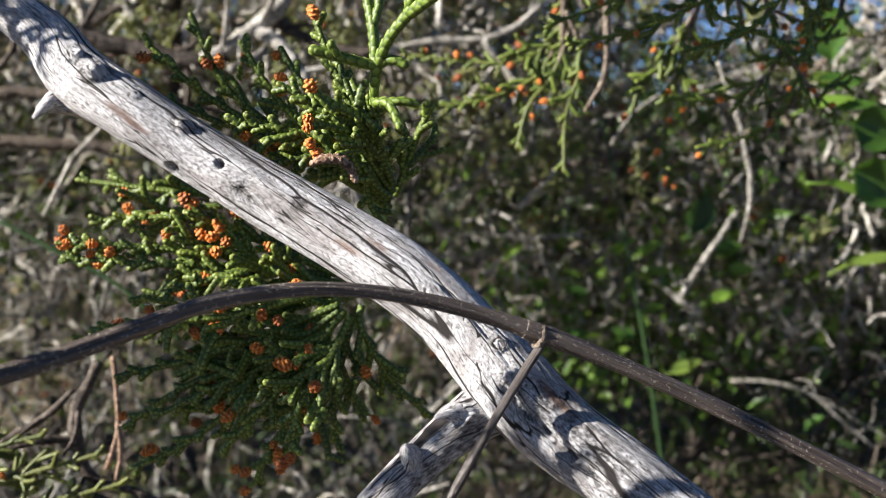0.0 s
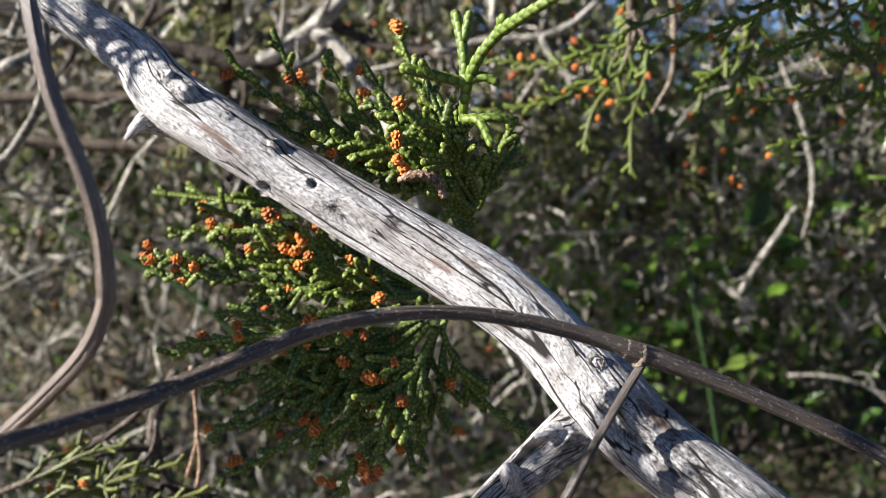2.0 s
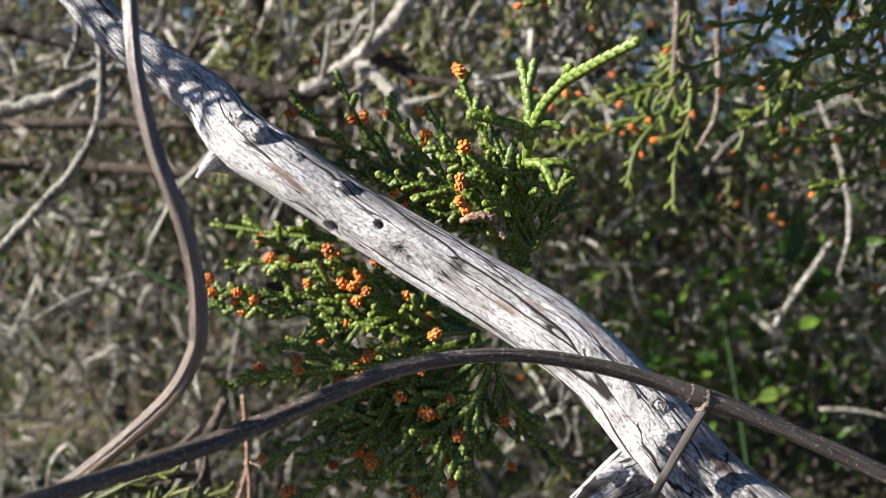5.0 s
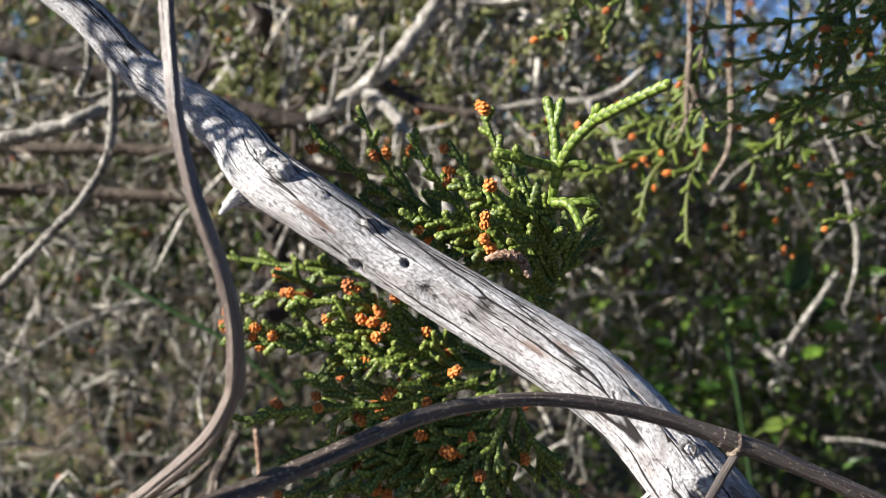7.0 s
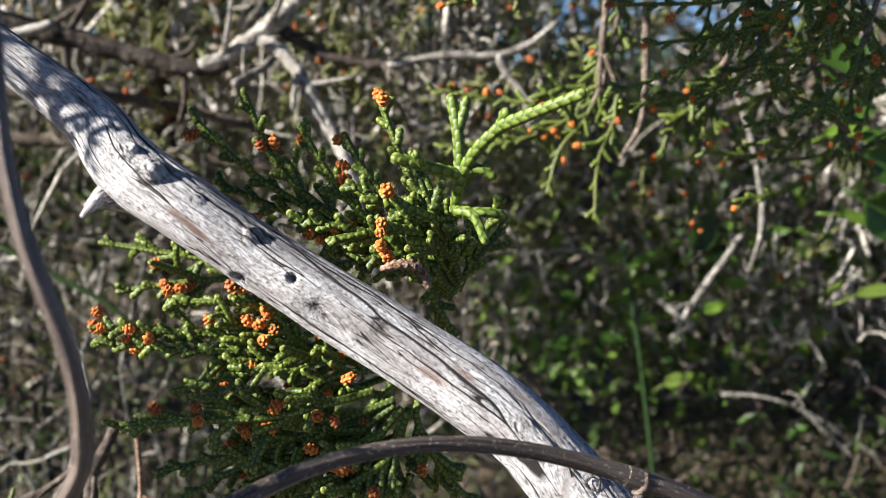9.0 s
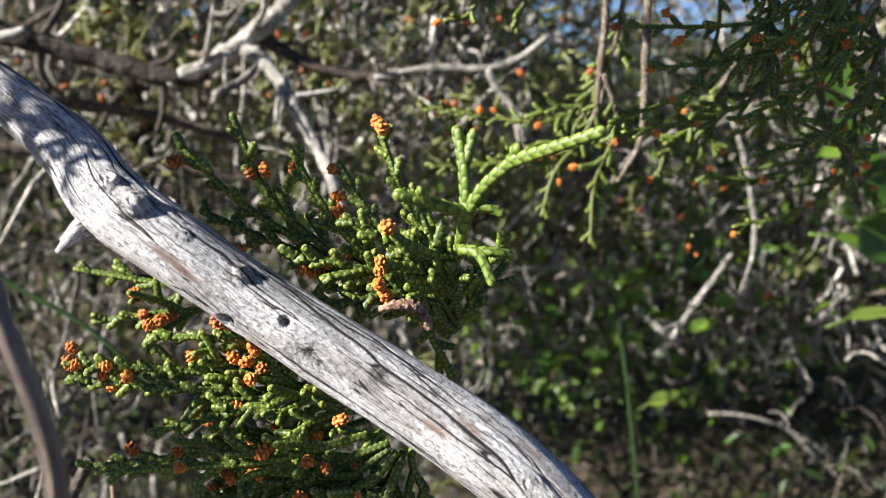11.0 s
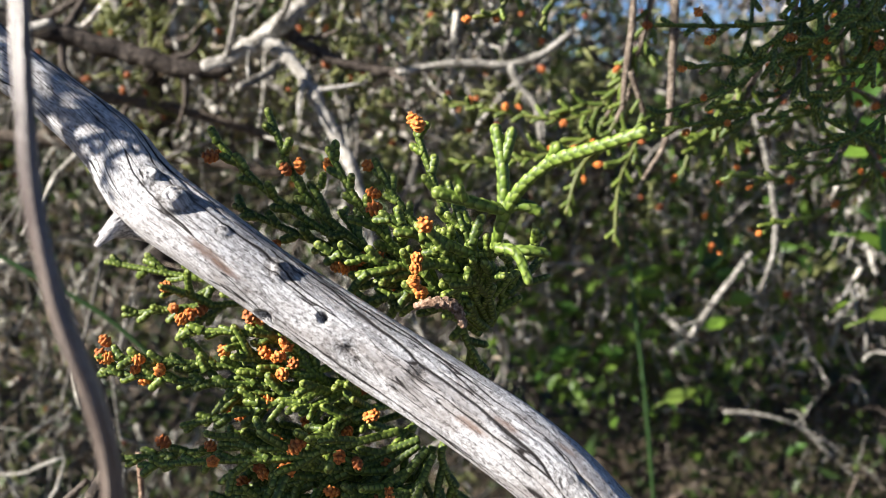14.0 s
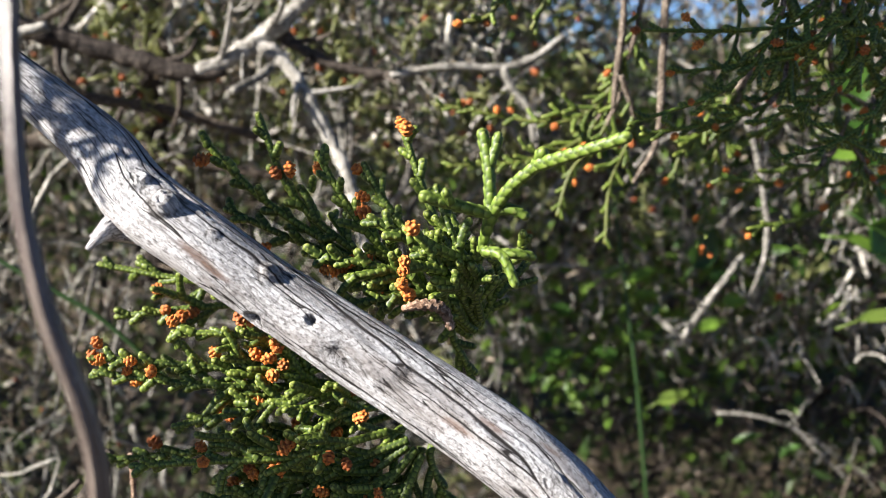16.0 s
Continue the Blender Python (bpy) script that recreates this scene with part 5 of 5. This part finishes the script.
LEAVES = [
    ((0.2706, 0.6978, 1.0788), (0.3, 0, -1), (-0.5, -1, 0.1), 0.040, 0.034, 0), ((0.2625, 0.6876, 1.0063), (1, 0, 0.25), (-0.3, -0.6, 0.8), 0.034, 0.014, 1), ((0.2828, 0.6873, 1.0043), (1, 0, 0.2), (-0.3, -0.5, 0.8), 0.030, 0.014, 0),
    ((0.2929, 0.6859, 0.9943), (1, 0, -0.3), (-0.2, -1, 0.3), 0.038, 0.034, 0), ((0.2942, 0.6814, 0.9621), (0.8, 0, -0.5), (-0.2, -1, 0.3), 0.045, 0.036, 0), ((0.2755, 0.6799, 0.9520), (1, 0, -0.25), (-0.2, -0.5, 0.8), 0.040, 0.014, 1),
    ((0.2909, 0.6717, 0.8937), (1, 0, 0.25), (-0.3, -0.5, 0.8), 0.042, 0.012, 2), ((0.2690, 0.7085, 1.0261), (1, 0.2, 0.1), (-0.3, -0.6, 0.7), 0.030, 0.016, 2), ((0.2753, 0.7068, 1.0205), (1, 0, 0.2), (-0.3, -0.6, 0.7), 0.036, 0.022, 0),
    ((0.2041, 0.7718, 0.9065), (0.4, 0, 1), (0.3, -1, 0.1), 0.036, 0.026, 3), ((0.2022, 0.8189, 0.7732), (1, 0, 0.45), (-0.4, -0.7, 0.7), 0.030, 0.013, 2), ((0.2540, 0.8291, 0.8637), (1, 0, 0.1), (-0.3, -0.7, 0.6), 0.024, 0.014, 1),
    ((0.1749, 0.8497, 0.8745), (0.9, 0, 0.5), (-0.4, -0.7, 0.6), 0.030, 0.012, 1), ((0.1498, 0.8521, 0.8754), (0.8, 0, 0.5), (-0.4, -0.7, 0.6), 0.030, 0.010, 1), ((0.2447, 0.8452, 0.8812), (1, 0, 0.1), (-0.4, -0.7, 0.6), 0.026, 0.015, 0), ((0.2438, 0.8557, 0.8310), (1, 0, 0.4), (-0.4, -0.7, 0.6), 0.032, 0.012, 1),
    ((0.1184, 0.9172, 0.7791), (1, 0, 0.3), (-0.4, -0.7, 0.6), 0.030, 0.018, 0), ((0.1918, 0.8850, 0.8531), (1, 0, 0.1), (-0.4, -0.7, 0.6), 0.026, 0.010, 1), ((0.1896, 0.9121, 0.7834), (-1, 0, 0.4), (-0.4, -0.7, 0.6), 0.028, 0.014, 0), ((0.1438, 0.9241, 0.8238), (-1, 0, 0.3), (-0.4, -0.7, 0.6), 0.024, 0.012, 0)]
LEAFTONE = [LEAF, leaf_green("fresh_leaf", (0.12, 0.23, 0.025), (0.20, 0.32, 0.05)), leaf_green("yellow_green_leaf", (0.12, 0.18, 0.03), (0.17, 0.24, 0.045)), leaf_green("deep_leaf", (0.022, 0.055, 0.013), (0.035, 0.08, 0.018))]
LEAFWORD = ["glossy dark green broad leaf at the thicket's edge", "fresh green pointed leaf in the undergrowth", "pale yellow-green pointed leaf in the undergrowth", "dark green shaded broad leaf"]
for p, way, face, ln, wd, tone in LEAVES:
    broad_leaf(p, way, face, ln, wd, LEAFWORD[tone], LEAFTONE[tone])
limb("green_stalk", [(0.1392, 0.8373, 1.0015), (0.1520, 0.8223, 0.9319), (0.1649, 0.8063, 0.8576), (0.1770, 0.7903, 0.7833), (0.1935, 0.7627, 0.6530)], [0.0013, 0.0014, 0.0016, 0.0017, 0.0018], LEAFTONE[3], "upright soft green plant stalk in the undergrowth", "stalk", 8)
limb("green_stalk", [(-0.3107, 0.6560, 0.9286), (-0.2667, 0.6479, 0.9066), (-0.2228, 0.6398, 0.8847), (-0.1782, 0.6288, 0.8487)], [0.0016, 0.0018, 0.0017, 0.0015], LEAFTONE[3], "slanting dark green plant stalk in the thicket", "stalk", 8)

# ---- fine tangle of dead twigs ----
def tangle(name, count, box, mat, length, r, label, lean=0.5, seed=0):
    """Many thin crooked twigs within a wedge of the thicket; box: x, depth and height ranges, x and height as slopes."""
    rng = np.random.default_rng(seed)
    count = int(0.62 * count)
    y = rng.uniform(*box[1], count)
    xs = rng.uniform(*box[0], count)
    y = y * (1.05 - 0.32 * xs)
    p = np.stack([xs * y, y, 0.98 + rng.uniform(*box[2], count) * y], 1)
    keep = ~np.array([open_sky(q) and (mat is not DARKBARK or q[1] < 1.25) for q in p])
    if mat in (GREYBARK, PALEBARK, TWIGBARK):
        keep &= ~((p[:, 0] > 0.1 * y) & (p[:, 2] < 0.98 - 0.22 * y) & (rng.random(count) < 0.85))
    p = p[keep]
    n = len(p)
    d = rng.normal(0, 1, (n, 3)) * (1, 0.6, 1)
    d[:, 2] += rng.choice((-1, 1), n) * lean
    d /= np.linalg.norm(d, axis=1)[:, None]
    ln = rng.uniform(*length, n)[:, None, None] * 1.15
    m = 6
    sag = rng.normal(0, 0.22, (n, 1, 3)) * (np.linspace(-1, 1, m) ** 2)[None, :, None]
    lines = p[:, None] + np.linspace(-0.5, 0.5, m)[None, :, None] * d[:, None] * ln + sag * ln + rng.normal(0, 0.03, (n, m, 3)) * ln * np.array((0, 1, 1, 1, 1, 0))[None, :, None]
    g = Geo()
    g.tubes(lines, 1.35 * rng.uniform(*r, n)[:, None] * np.linspace(1, 0.5, m)[None], 5)
    return tagged(new(name, g.mesh(name, mat)), label, "twigs", kind="stuff")


def open_sky(p):
    """Whether a place lies in the gap of the scrub through which the sky shows."""
    x, h = p[0] / p[1], (p[2] - 0.98) / p[1]
    return (0.255 < x < 0.31 and 0.075 < h < 0.105) or (0.36 < x < 0.42 and 0.08 < h < 0.13)


tangle("dead_twigs", 1300, ((-0.75, 0.1), (0.74, 1.2), (-0.5, 0.3)), GREYBARK, (0.012, 0.07), (0.0007, 0.0024), "tangle of fine grey dead twigs", 1.3, 1)
tangle("dead_twigs", 1300, ((0.0, 0.75), (0.95, 1.4), (-0.4, 0.25)), GREYBARK, (0.012, 0.06), (0.0006, 0.0022), "tangle of fine grey dead twigs in the undergrowth", 1.0, 2)
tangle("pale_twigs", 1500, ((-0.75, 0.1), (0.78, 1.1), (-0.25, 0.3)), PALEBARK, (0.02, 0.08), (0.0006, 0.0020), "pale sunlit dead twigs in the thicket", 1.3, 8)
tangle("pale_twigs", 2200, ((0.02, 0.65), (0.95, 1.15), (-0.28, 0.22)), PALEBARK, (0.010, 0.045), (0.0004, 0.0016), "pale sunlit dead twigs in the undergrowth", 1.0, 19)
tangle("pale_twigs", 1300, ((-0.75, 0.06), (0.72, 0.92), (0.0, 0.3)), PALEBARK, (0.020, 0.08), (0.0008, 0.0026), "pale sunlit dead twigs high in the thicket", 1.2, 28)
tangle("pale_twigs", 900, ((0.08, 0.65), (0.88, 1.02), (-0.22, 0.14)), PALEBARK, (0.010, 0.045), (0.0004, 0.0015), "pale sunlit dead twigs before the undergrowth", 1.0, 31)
tangle("grey_twigs", 310, ((-0.75, -0.08), (0.56, 0.78), (-0.45, 0.02)), GREYBARK, (0.03, 0.10), (0.0006, 0.0015), "slender grey dead twigs low in the thicket", 0.7, 29)
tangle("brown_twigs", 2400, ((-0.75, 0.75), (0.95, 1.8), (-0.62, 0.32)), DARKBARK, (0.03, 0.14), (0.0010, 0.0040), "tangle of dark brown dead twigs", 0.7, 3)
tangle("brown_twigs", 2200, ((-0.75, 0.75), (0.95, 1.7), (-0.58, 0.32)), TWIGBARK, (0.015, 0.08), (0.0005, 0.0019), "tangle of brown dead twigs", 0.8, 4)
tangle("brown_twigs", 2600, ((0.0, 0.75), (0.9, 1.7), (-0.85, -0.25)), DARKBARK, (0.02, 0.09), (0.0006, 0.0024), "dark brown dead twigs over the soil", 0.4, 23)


def foliage(name, count, box, mat, size, label, seed, clump=0.03, per=9, slim=0.35):
    """Leaves in loose clumps within a wedge of the thicket."""
    rng = np.random.default_rng(seed)
    n = count // per
    y = rng.uniform(*box[1], n)
    xs = rng.uniform(*box[0], n)
    y = y * (1.05 - 0.32 * xs)
    c = np.stack([xs * y, y, 0.98 + rng.uniform(*box[2], n) * y], 1)
    c = c[~np.array([open_sky(q) for q in c])]
    m = len(c) * per
    ln = rng.uniform(*size, m)
    g = Geo()
    g.leaves(np.repeat(c, per, 0) + rng.normal(0, clump, (m, 3)), rng.normal(0, 1, (m, 3)) + (0, 0, 0.4), rng.normal(0, 0.6, (m, 3)) + np.array((-0.6, -0.4, 0.6)), ln, ln * slim * rng.uniform(0.7, 1.3, m))
    return tagged(new(name, g.mesh(name, mat)), label, "leaves", kind="stuff")


FRESH = leaf_green("undergrowth_leaf", (0.04, 0.10, 0.015), (0.22, 0.34, 0.055), 0.45)
foliage("dry_leaves", 2200, ((-0.75, 0.05), (0.74, 0.98), (0.03, 0.3)), DRYLEAF, (0.006, 0.016), "dry tan leaves caught behind the fork", 27)
foliage("scrub_leaves", 2800, ((-0.75, 0.0), (0.75, 1.1), (-0.45, 0.02)), SCRUB, (0.006, 0.016), "dull olive leaves low in the thicket", 35, 0.03, 9, 0.4)
foliage("scrub_leaves", 4000, ((0.2, 0.5), (1.3, 1.9), (0.0, 0.088)), SCRUB, (0.010, 0.024), "dark scrub leaves against the sky", 36)
foliage("scrub_leaves", 1500, ((0.04, 0.5), (0.92, 1.3), (-0.26, 0.04)), FRESH, (0.010, 0.030), "fresh green leaves of the undergrowth", 5, 0.035, 15, 0.42)
foliage("scrub_leaves", 1800, ((-0.7, 0.08), (0.85, 1.2), (-0.1, 0.28)), FRESH, (0.006, 0.016), "olive green leaves behind the fork", 25, 0.03, 9, 0.45)
foliage("scrub_leaves", 5000, ((0.0, 0.7), (0.95, 1.5), (-0.85, -0.3)), SCRUB, (0.008, 0.020), "dull green herbs over the soil", 26, 0.04, 9, 0.4)
foliage("scrub_leaves", 1500, ((0.06, 0.6), (0.95, 1.6), (-0.5, 0.0)), SCRUB, (0.008, 0.024), "dull green leaves of the undergrowth", 15)
foliage("scrub_leaves", 16000, ((-0.75, 0.75), (1.2, 2.0), (-0.5, 0.36)), SCRUB, (0.006, 0.020), "olive green scrub leaves deep in the thicket", 6)
foliage("dry_leaves", 4500, ((-0.75, 0.1), (0.75, 1.3), (-0.35, 0.32)), DRYLEAF, (0.005, 0.015), "dry pale leaves caught in the thicket", 7)
foliage("dry_leaves", 3500, ((0.1, 0.75), (0.95, 1.3), (-0.22, 0.15)), DRYLEAF, (0.004, 0.014), "dry brown leaves caught in the undergrowth", 9)


def far_juniper(name, count, box, label, seed, cones=0.04):
    """Sprays of juniper too far back to tell apart: short shoots in clumps, and the cones on them."""
    rng = np.random.default_rng(seed)
    g, h, shoots, tips = Geo(), Geo(), [], []
    for k in range(count):
        y = rng.uniform(*box[1])
        c = np.array([rng.uniform(*box[0]) * y, y, 0.98 + rng.uniform(*box[2]) * y])
        if open_sky(c):
            continue
        way = rng.normal(0, 1, 3)
        way /= np.linalg.norm(way)
        p = c + way * rng.uniform(0, 0.05, 16)[:, None] + rng.normal(0, 0.004, (16, 3))
        d = way + rng.normal(0, 0.6, (16, 3))
        d *= (rng.uniform(0.007, 0.018, 16) / np.linalg.norm(d, axis=1))[:, None]
        shoots.append(np.stack([p, p + 0.55 * d, p + d], 1))
        q = rng.random(16) < cones
        tips.append(np.stack([p[q] + d[q] * f for f in (1.0, 1.12, 1.3, 1.45)], 1))
    g.tubes(np.concatenate(shoots), (0.0013, 0.0013, 0.0006), 5)
    h.tubes(np.concatenate(tips), (0.0014, 0.0028, 0.0026, 0.0011), 6)
    tagged(new(name, g.mesh(name, FARSCALE)), label, "juniper foliage", kind="stuff")
    tagged(new("far_cones", h.mesh("far_cones", CONE)), "orange-brown cones on the juniper behind", "cones", kind="stuff")


FARSCALE = leaf_green("far_scale_leaves", (0.11, 0.125, 0.045), (0.32, 0.33, 0.14), 0.3)
far_juniper("far_juniper", 230, ((-0.65, 0.12), (0.9, 1.25), (-0.01, 0.28)), "yellow-green juniper foliage behind the fork", 71)
far_juniper("far_juniper", 110, ((-0.35, 0.1), (0.72, 0.95), (0.0, 0.26)), "green juniper foliage beside the fork", 74)
far_juniper("far_juniper", 80, ((0.0, 0.5), (0.75, 1.2), (-0.1, 0.2)), "olive juniper foliage behind the sprays", 72)
far_juniper("far_juniper", 50, ((-0.6, 0.0), (0.8, 1.3), (-0.5, 0.0)), "olive juniper foliage low in the thicket", 73, 0.05)


def bush(place, size, label, seed, leaves=9000, mat=SCRUB):
    """A scrub bush: some stems and a crown of many small leaves."""
    rng = np.random.default_rng(seed)
    ob = thing("bush", place, label, "bush", "bushes behind")
    for k in range(7):
        top = np.array((rng.uniform(-0.4, 0.4) * size[0], rng.uniform(-0.4, 0.4) * size[1], size[2] * rng.uniform(0.7, 0.95)))
        line, rad = smooth_line([(0.1 * top[0], 0.1 * top[1], -0.05), tuple(top * (0.4, 0.4, 0.5) + rng.normal(0, 0.04, 3)), tuple(top)], [0.016, 0.011, 0.004], 0.03)
        g = Geo()
        g.tube(line, rad, 7)
        part("stem", g.mesh("stem", DARKBARK), ob)
    g = Geo()
    n = leaves // 10
    u = rng.normal(0, 1, (n, 3))
    u /= np.linalg.norm(u, axis=1)[:, None]
    c = u * np.array(size) * (0.55, 0.55, 0.5) * rng.uniform(0.45, 1.0, n)[:, None] + np.array((0, 0, size[2] * 0.52))
    c, u = np.repeat(c, 10, 0) + rng.normal(0, 0.05, (10 * n, 3)), np.repeat(u, 10, 0)
    ln = rng.uniform(0.02, 0.05, 10 * n)
    g.leaves(c, rng.normal(0, 1, (10 * n, 3)) + u, rng.normal(0, 0.6, (10 * n, 3)) + u + np.array((-0.3, -0.4, 0.4)), ln, ln * 0.45)
    part("crown", g.mesh("crown", mat), ob)
    return ob


for k, (x, y, w, h) in enumerate([(-1.6, 2.5, 1.5, 2.5), (-1.15, 2.9, 1.5, 2.7), (-0.7, 2.6, 1.4, 2.6), (-0.3, 3.0, 1.4, 2.7), (0.05, 2.6, 1.1, 2.3), (0.78, 2.8, 1.0, 1.15), (1.40, 3.0, 0.8, 1.27), (1.78, 2.9, 1.0, 1.7), (2.2, 2.6, 1.0, 1.9), (-2.6, 2.0, 1.4, 2.0), (2.4, 2.1, 1.4, 1.6)]):
    bush((x, y, 0), (w, 0.8, h), "dense olive-brown scrub bush behind the thicket", 30 + k, 12000, SCRUB)

# ---- single forked dead twigs in the thicket ----
def twig_mesh(seed, n, r, mat, sides):
    rng = np.random.default_rng(seed)
    d, q, pts = np.array((0, 0, 1.0)), np.zeros(3), [np.zeros(3)]
    for k in range(6):
        d = d + rng.normal(0, 0.24, 3)
        d /= np.linalg.norm(d)
        q = q + d * n / 6
        pts.append(q)
    line, rad = smooth_line([tuple(p) for p in pts], np.linspace(r, r * 0.35, 7), n / 16)
    g = Geo()
    g.tube(line, rad, sides)
    return g.mesh("twig", mat), line


def forked_twig(seed, mat, label):
    """A dead twig: the main stem and the side twigs on it."""
    rng = np.random.default_rng(seed)
    ob = thing("dead_twig", (0, 0, 0), label, "twig", "dead twigs")
    me, line = twig_mesh(seed, 0.15, 0.0017, mat, 7)
    part("stem", me, ob)
    for k in range(6):
        me, side = twig_mesh(seed * 10 + k, rng.uniform(0.03, 0.08), 0.0010, mat, 5)
        part("side_twig", me, ob, m=grow(line[int(rng.uniform(0.2, 0.9) * (len(line) - 1))], rng.normal(0, 0.6, 3) + (0, 0, 0.6), rng.uniform(0, 6.28)))
    return ob


KINDS = [(GREYBARK, "forked grey dead twig in the thicket"), (DARKBARK, "dark forked dead twig in the thicket"), (PALEBARK, "pale forked dead twig in the thicket"), (TWIGBARK, "brown forked dead twig in the thicket")]
TWIGS = [forked_twig(400 + k, *KINDS[k % 4]) for k in range(8)]
rng = np.random.default_rng(12)
for k in range(130):
    y = rng.uniform(0.70, 1.30)
    x = rng.uniform(-0.62, 0.6)
    p = np.array([x * y, y, 0.98 + rng.uniform(-0.5, 0.22) * y])
    m = grow(p, rng.normal(0, 1, 3) + (0, 0, 0.8), rng.uniform(0, 6.28), 1.0)
    if open_sky(p) or (x > 0.1 and k % 4):
        continue
    if k < 8:
        TWIGS[k].matrix_basis = m
    else:
        copy_thing(TWIGS[k % 8], m)

# ---- ground ----
g = Geo()
edge = np.concatenate([-np.geomspace(0.06, 400, 60)[::-1], [0.0], np.geomspace(0.06, 400, 60)])
n = len(edge)
v = [(x, y + 1.0, 0.03 * noise.noise((x * 1.3, y * 1.3, 0)) + 0.012 * noise.noise((x * 7, y * 7, 4)) + min(6.0, 0.02 * max(0.0, abs(y) - 3)) * noise.noise((x * 0.02, y * 0.02, 2))) for y in edge for x in edge]
g.add(v, [(i * n + j, i * n + j + 1, (i + 1) * n + j + 1, (i + 1) * n + j) for i in range(n - 1) for j in range(n - 1)])
tagged(new("ground", g.mesh("ground", LITTER)), "brown leaf-littered soil under the scrub", "ground", kind="structure")
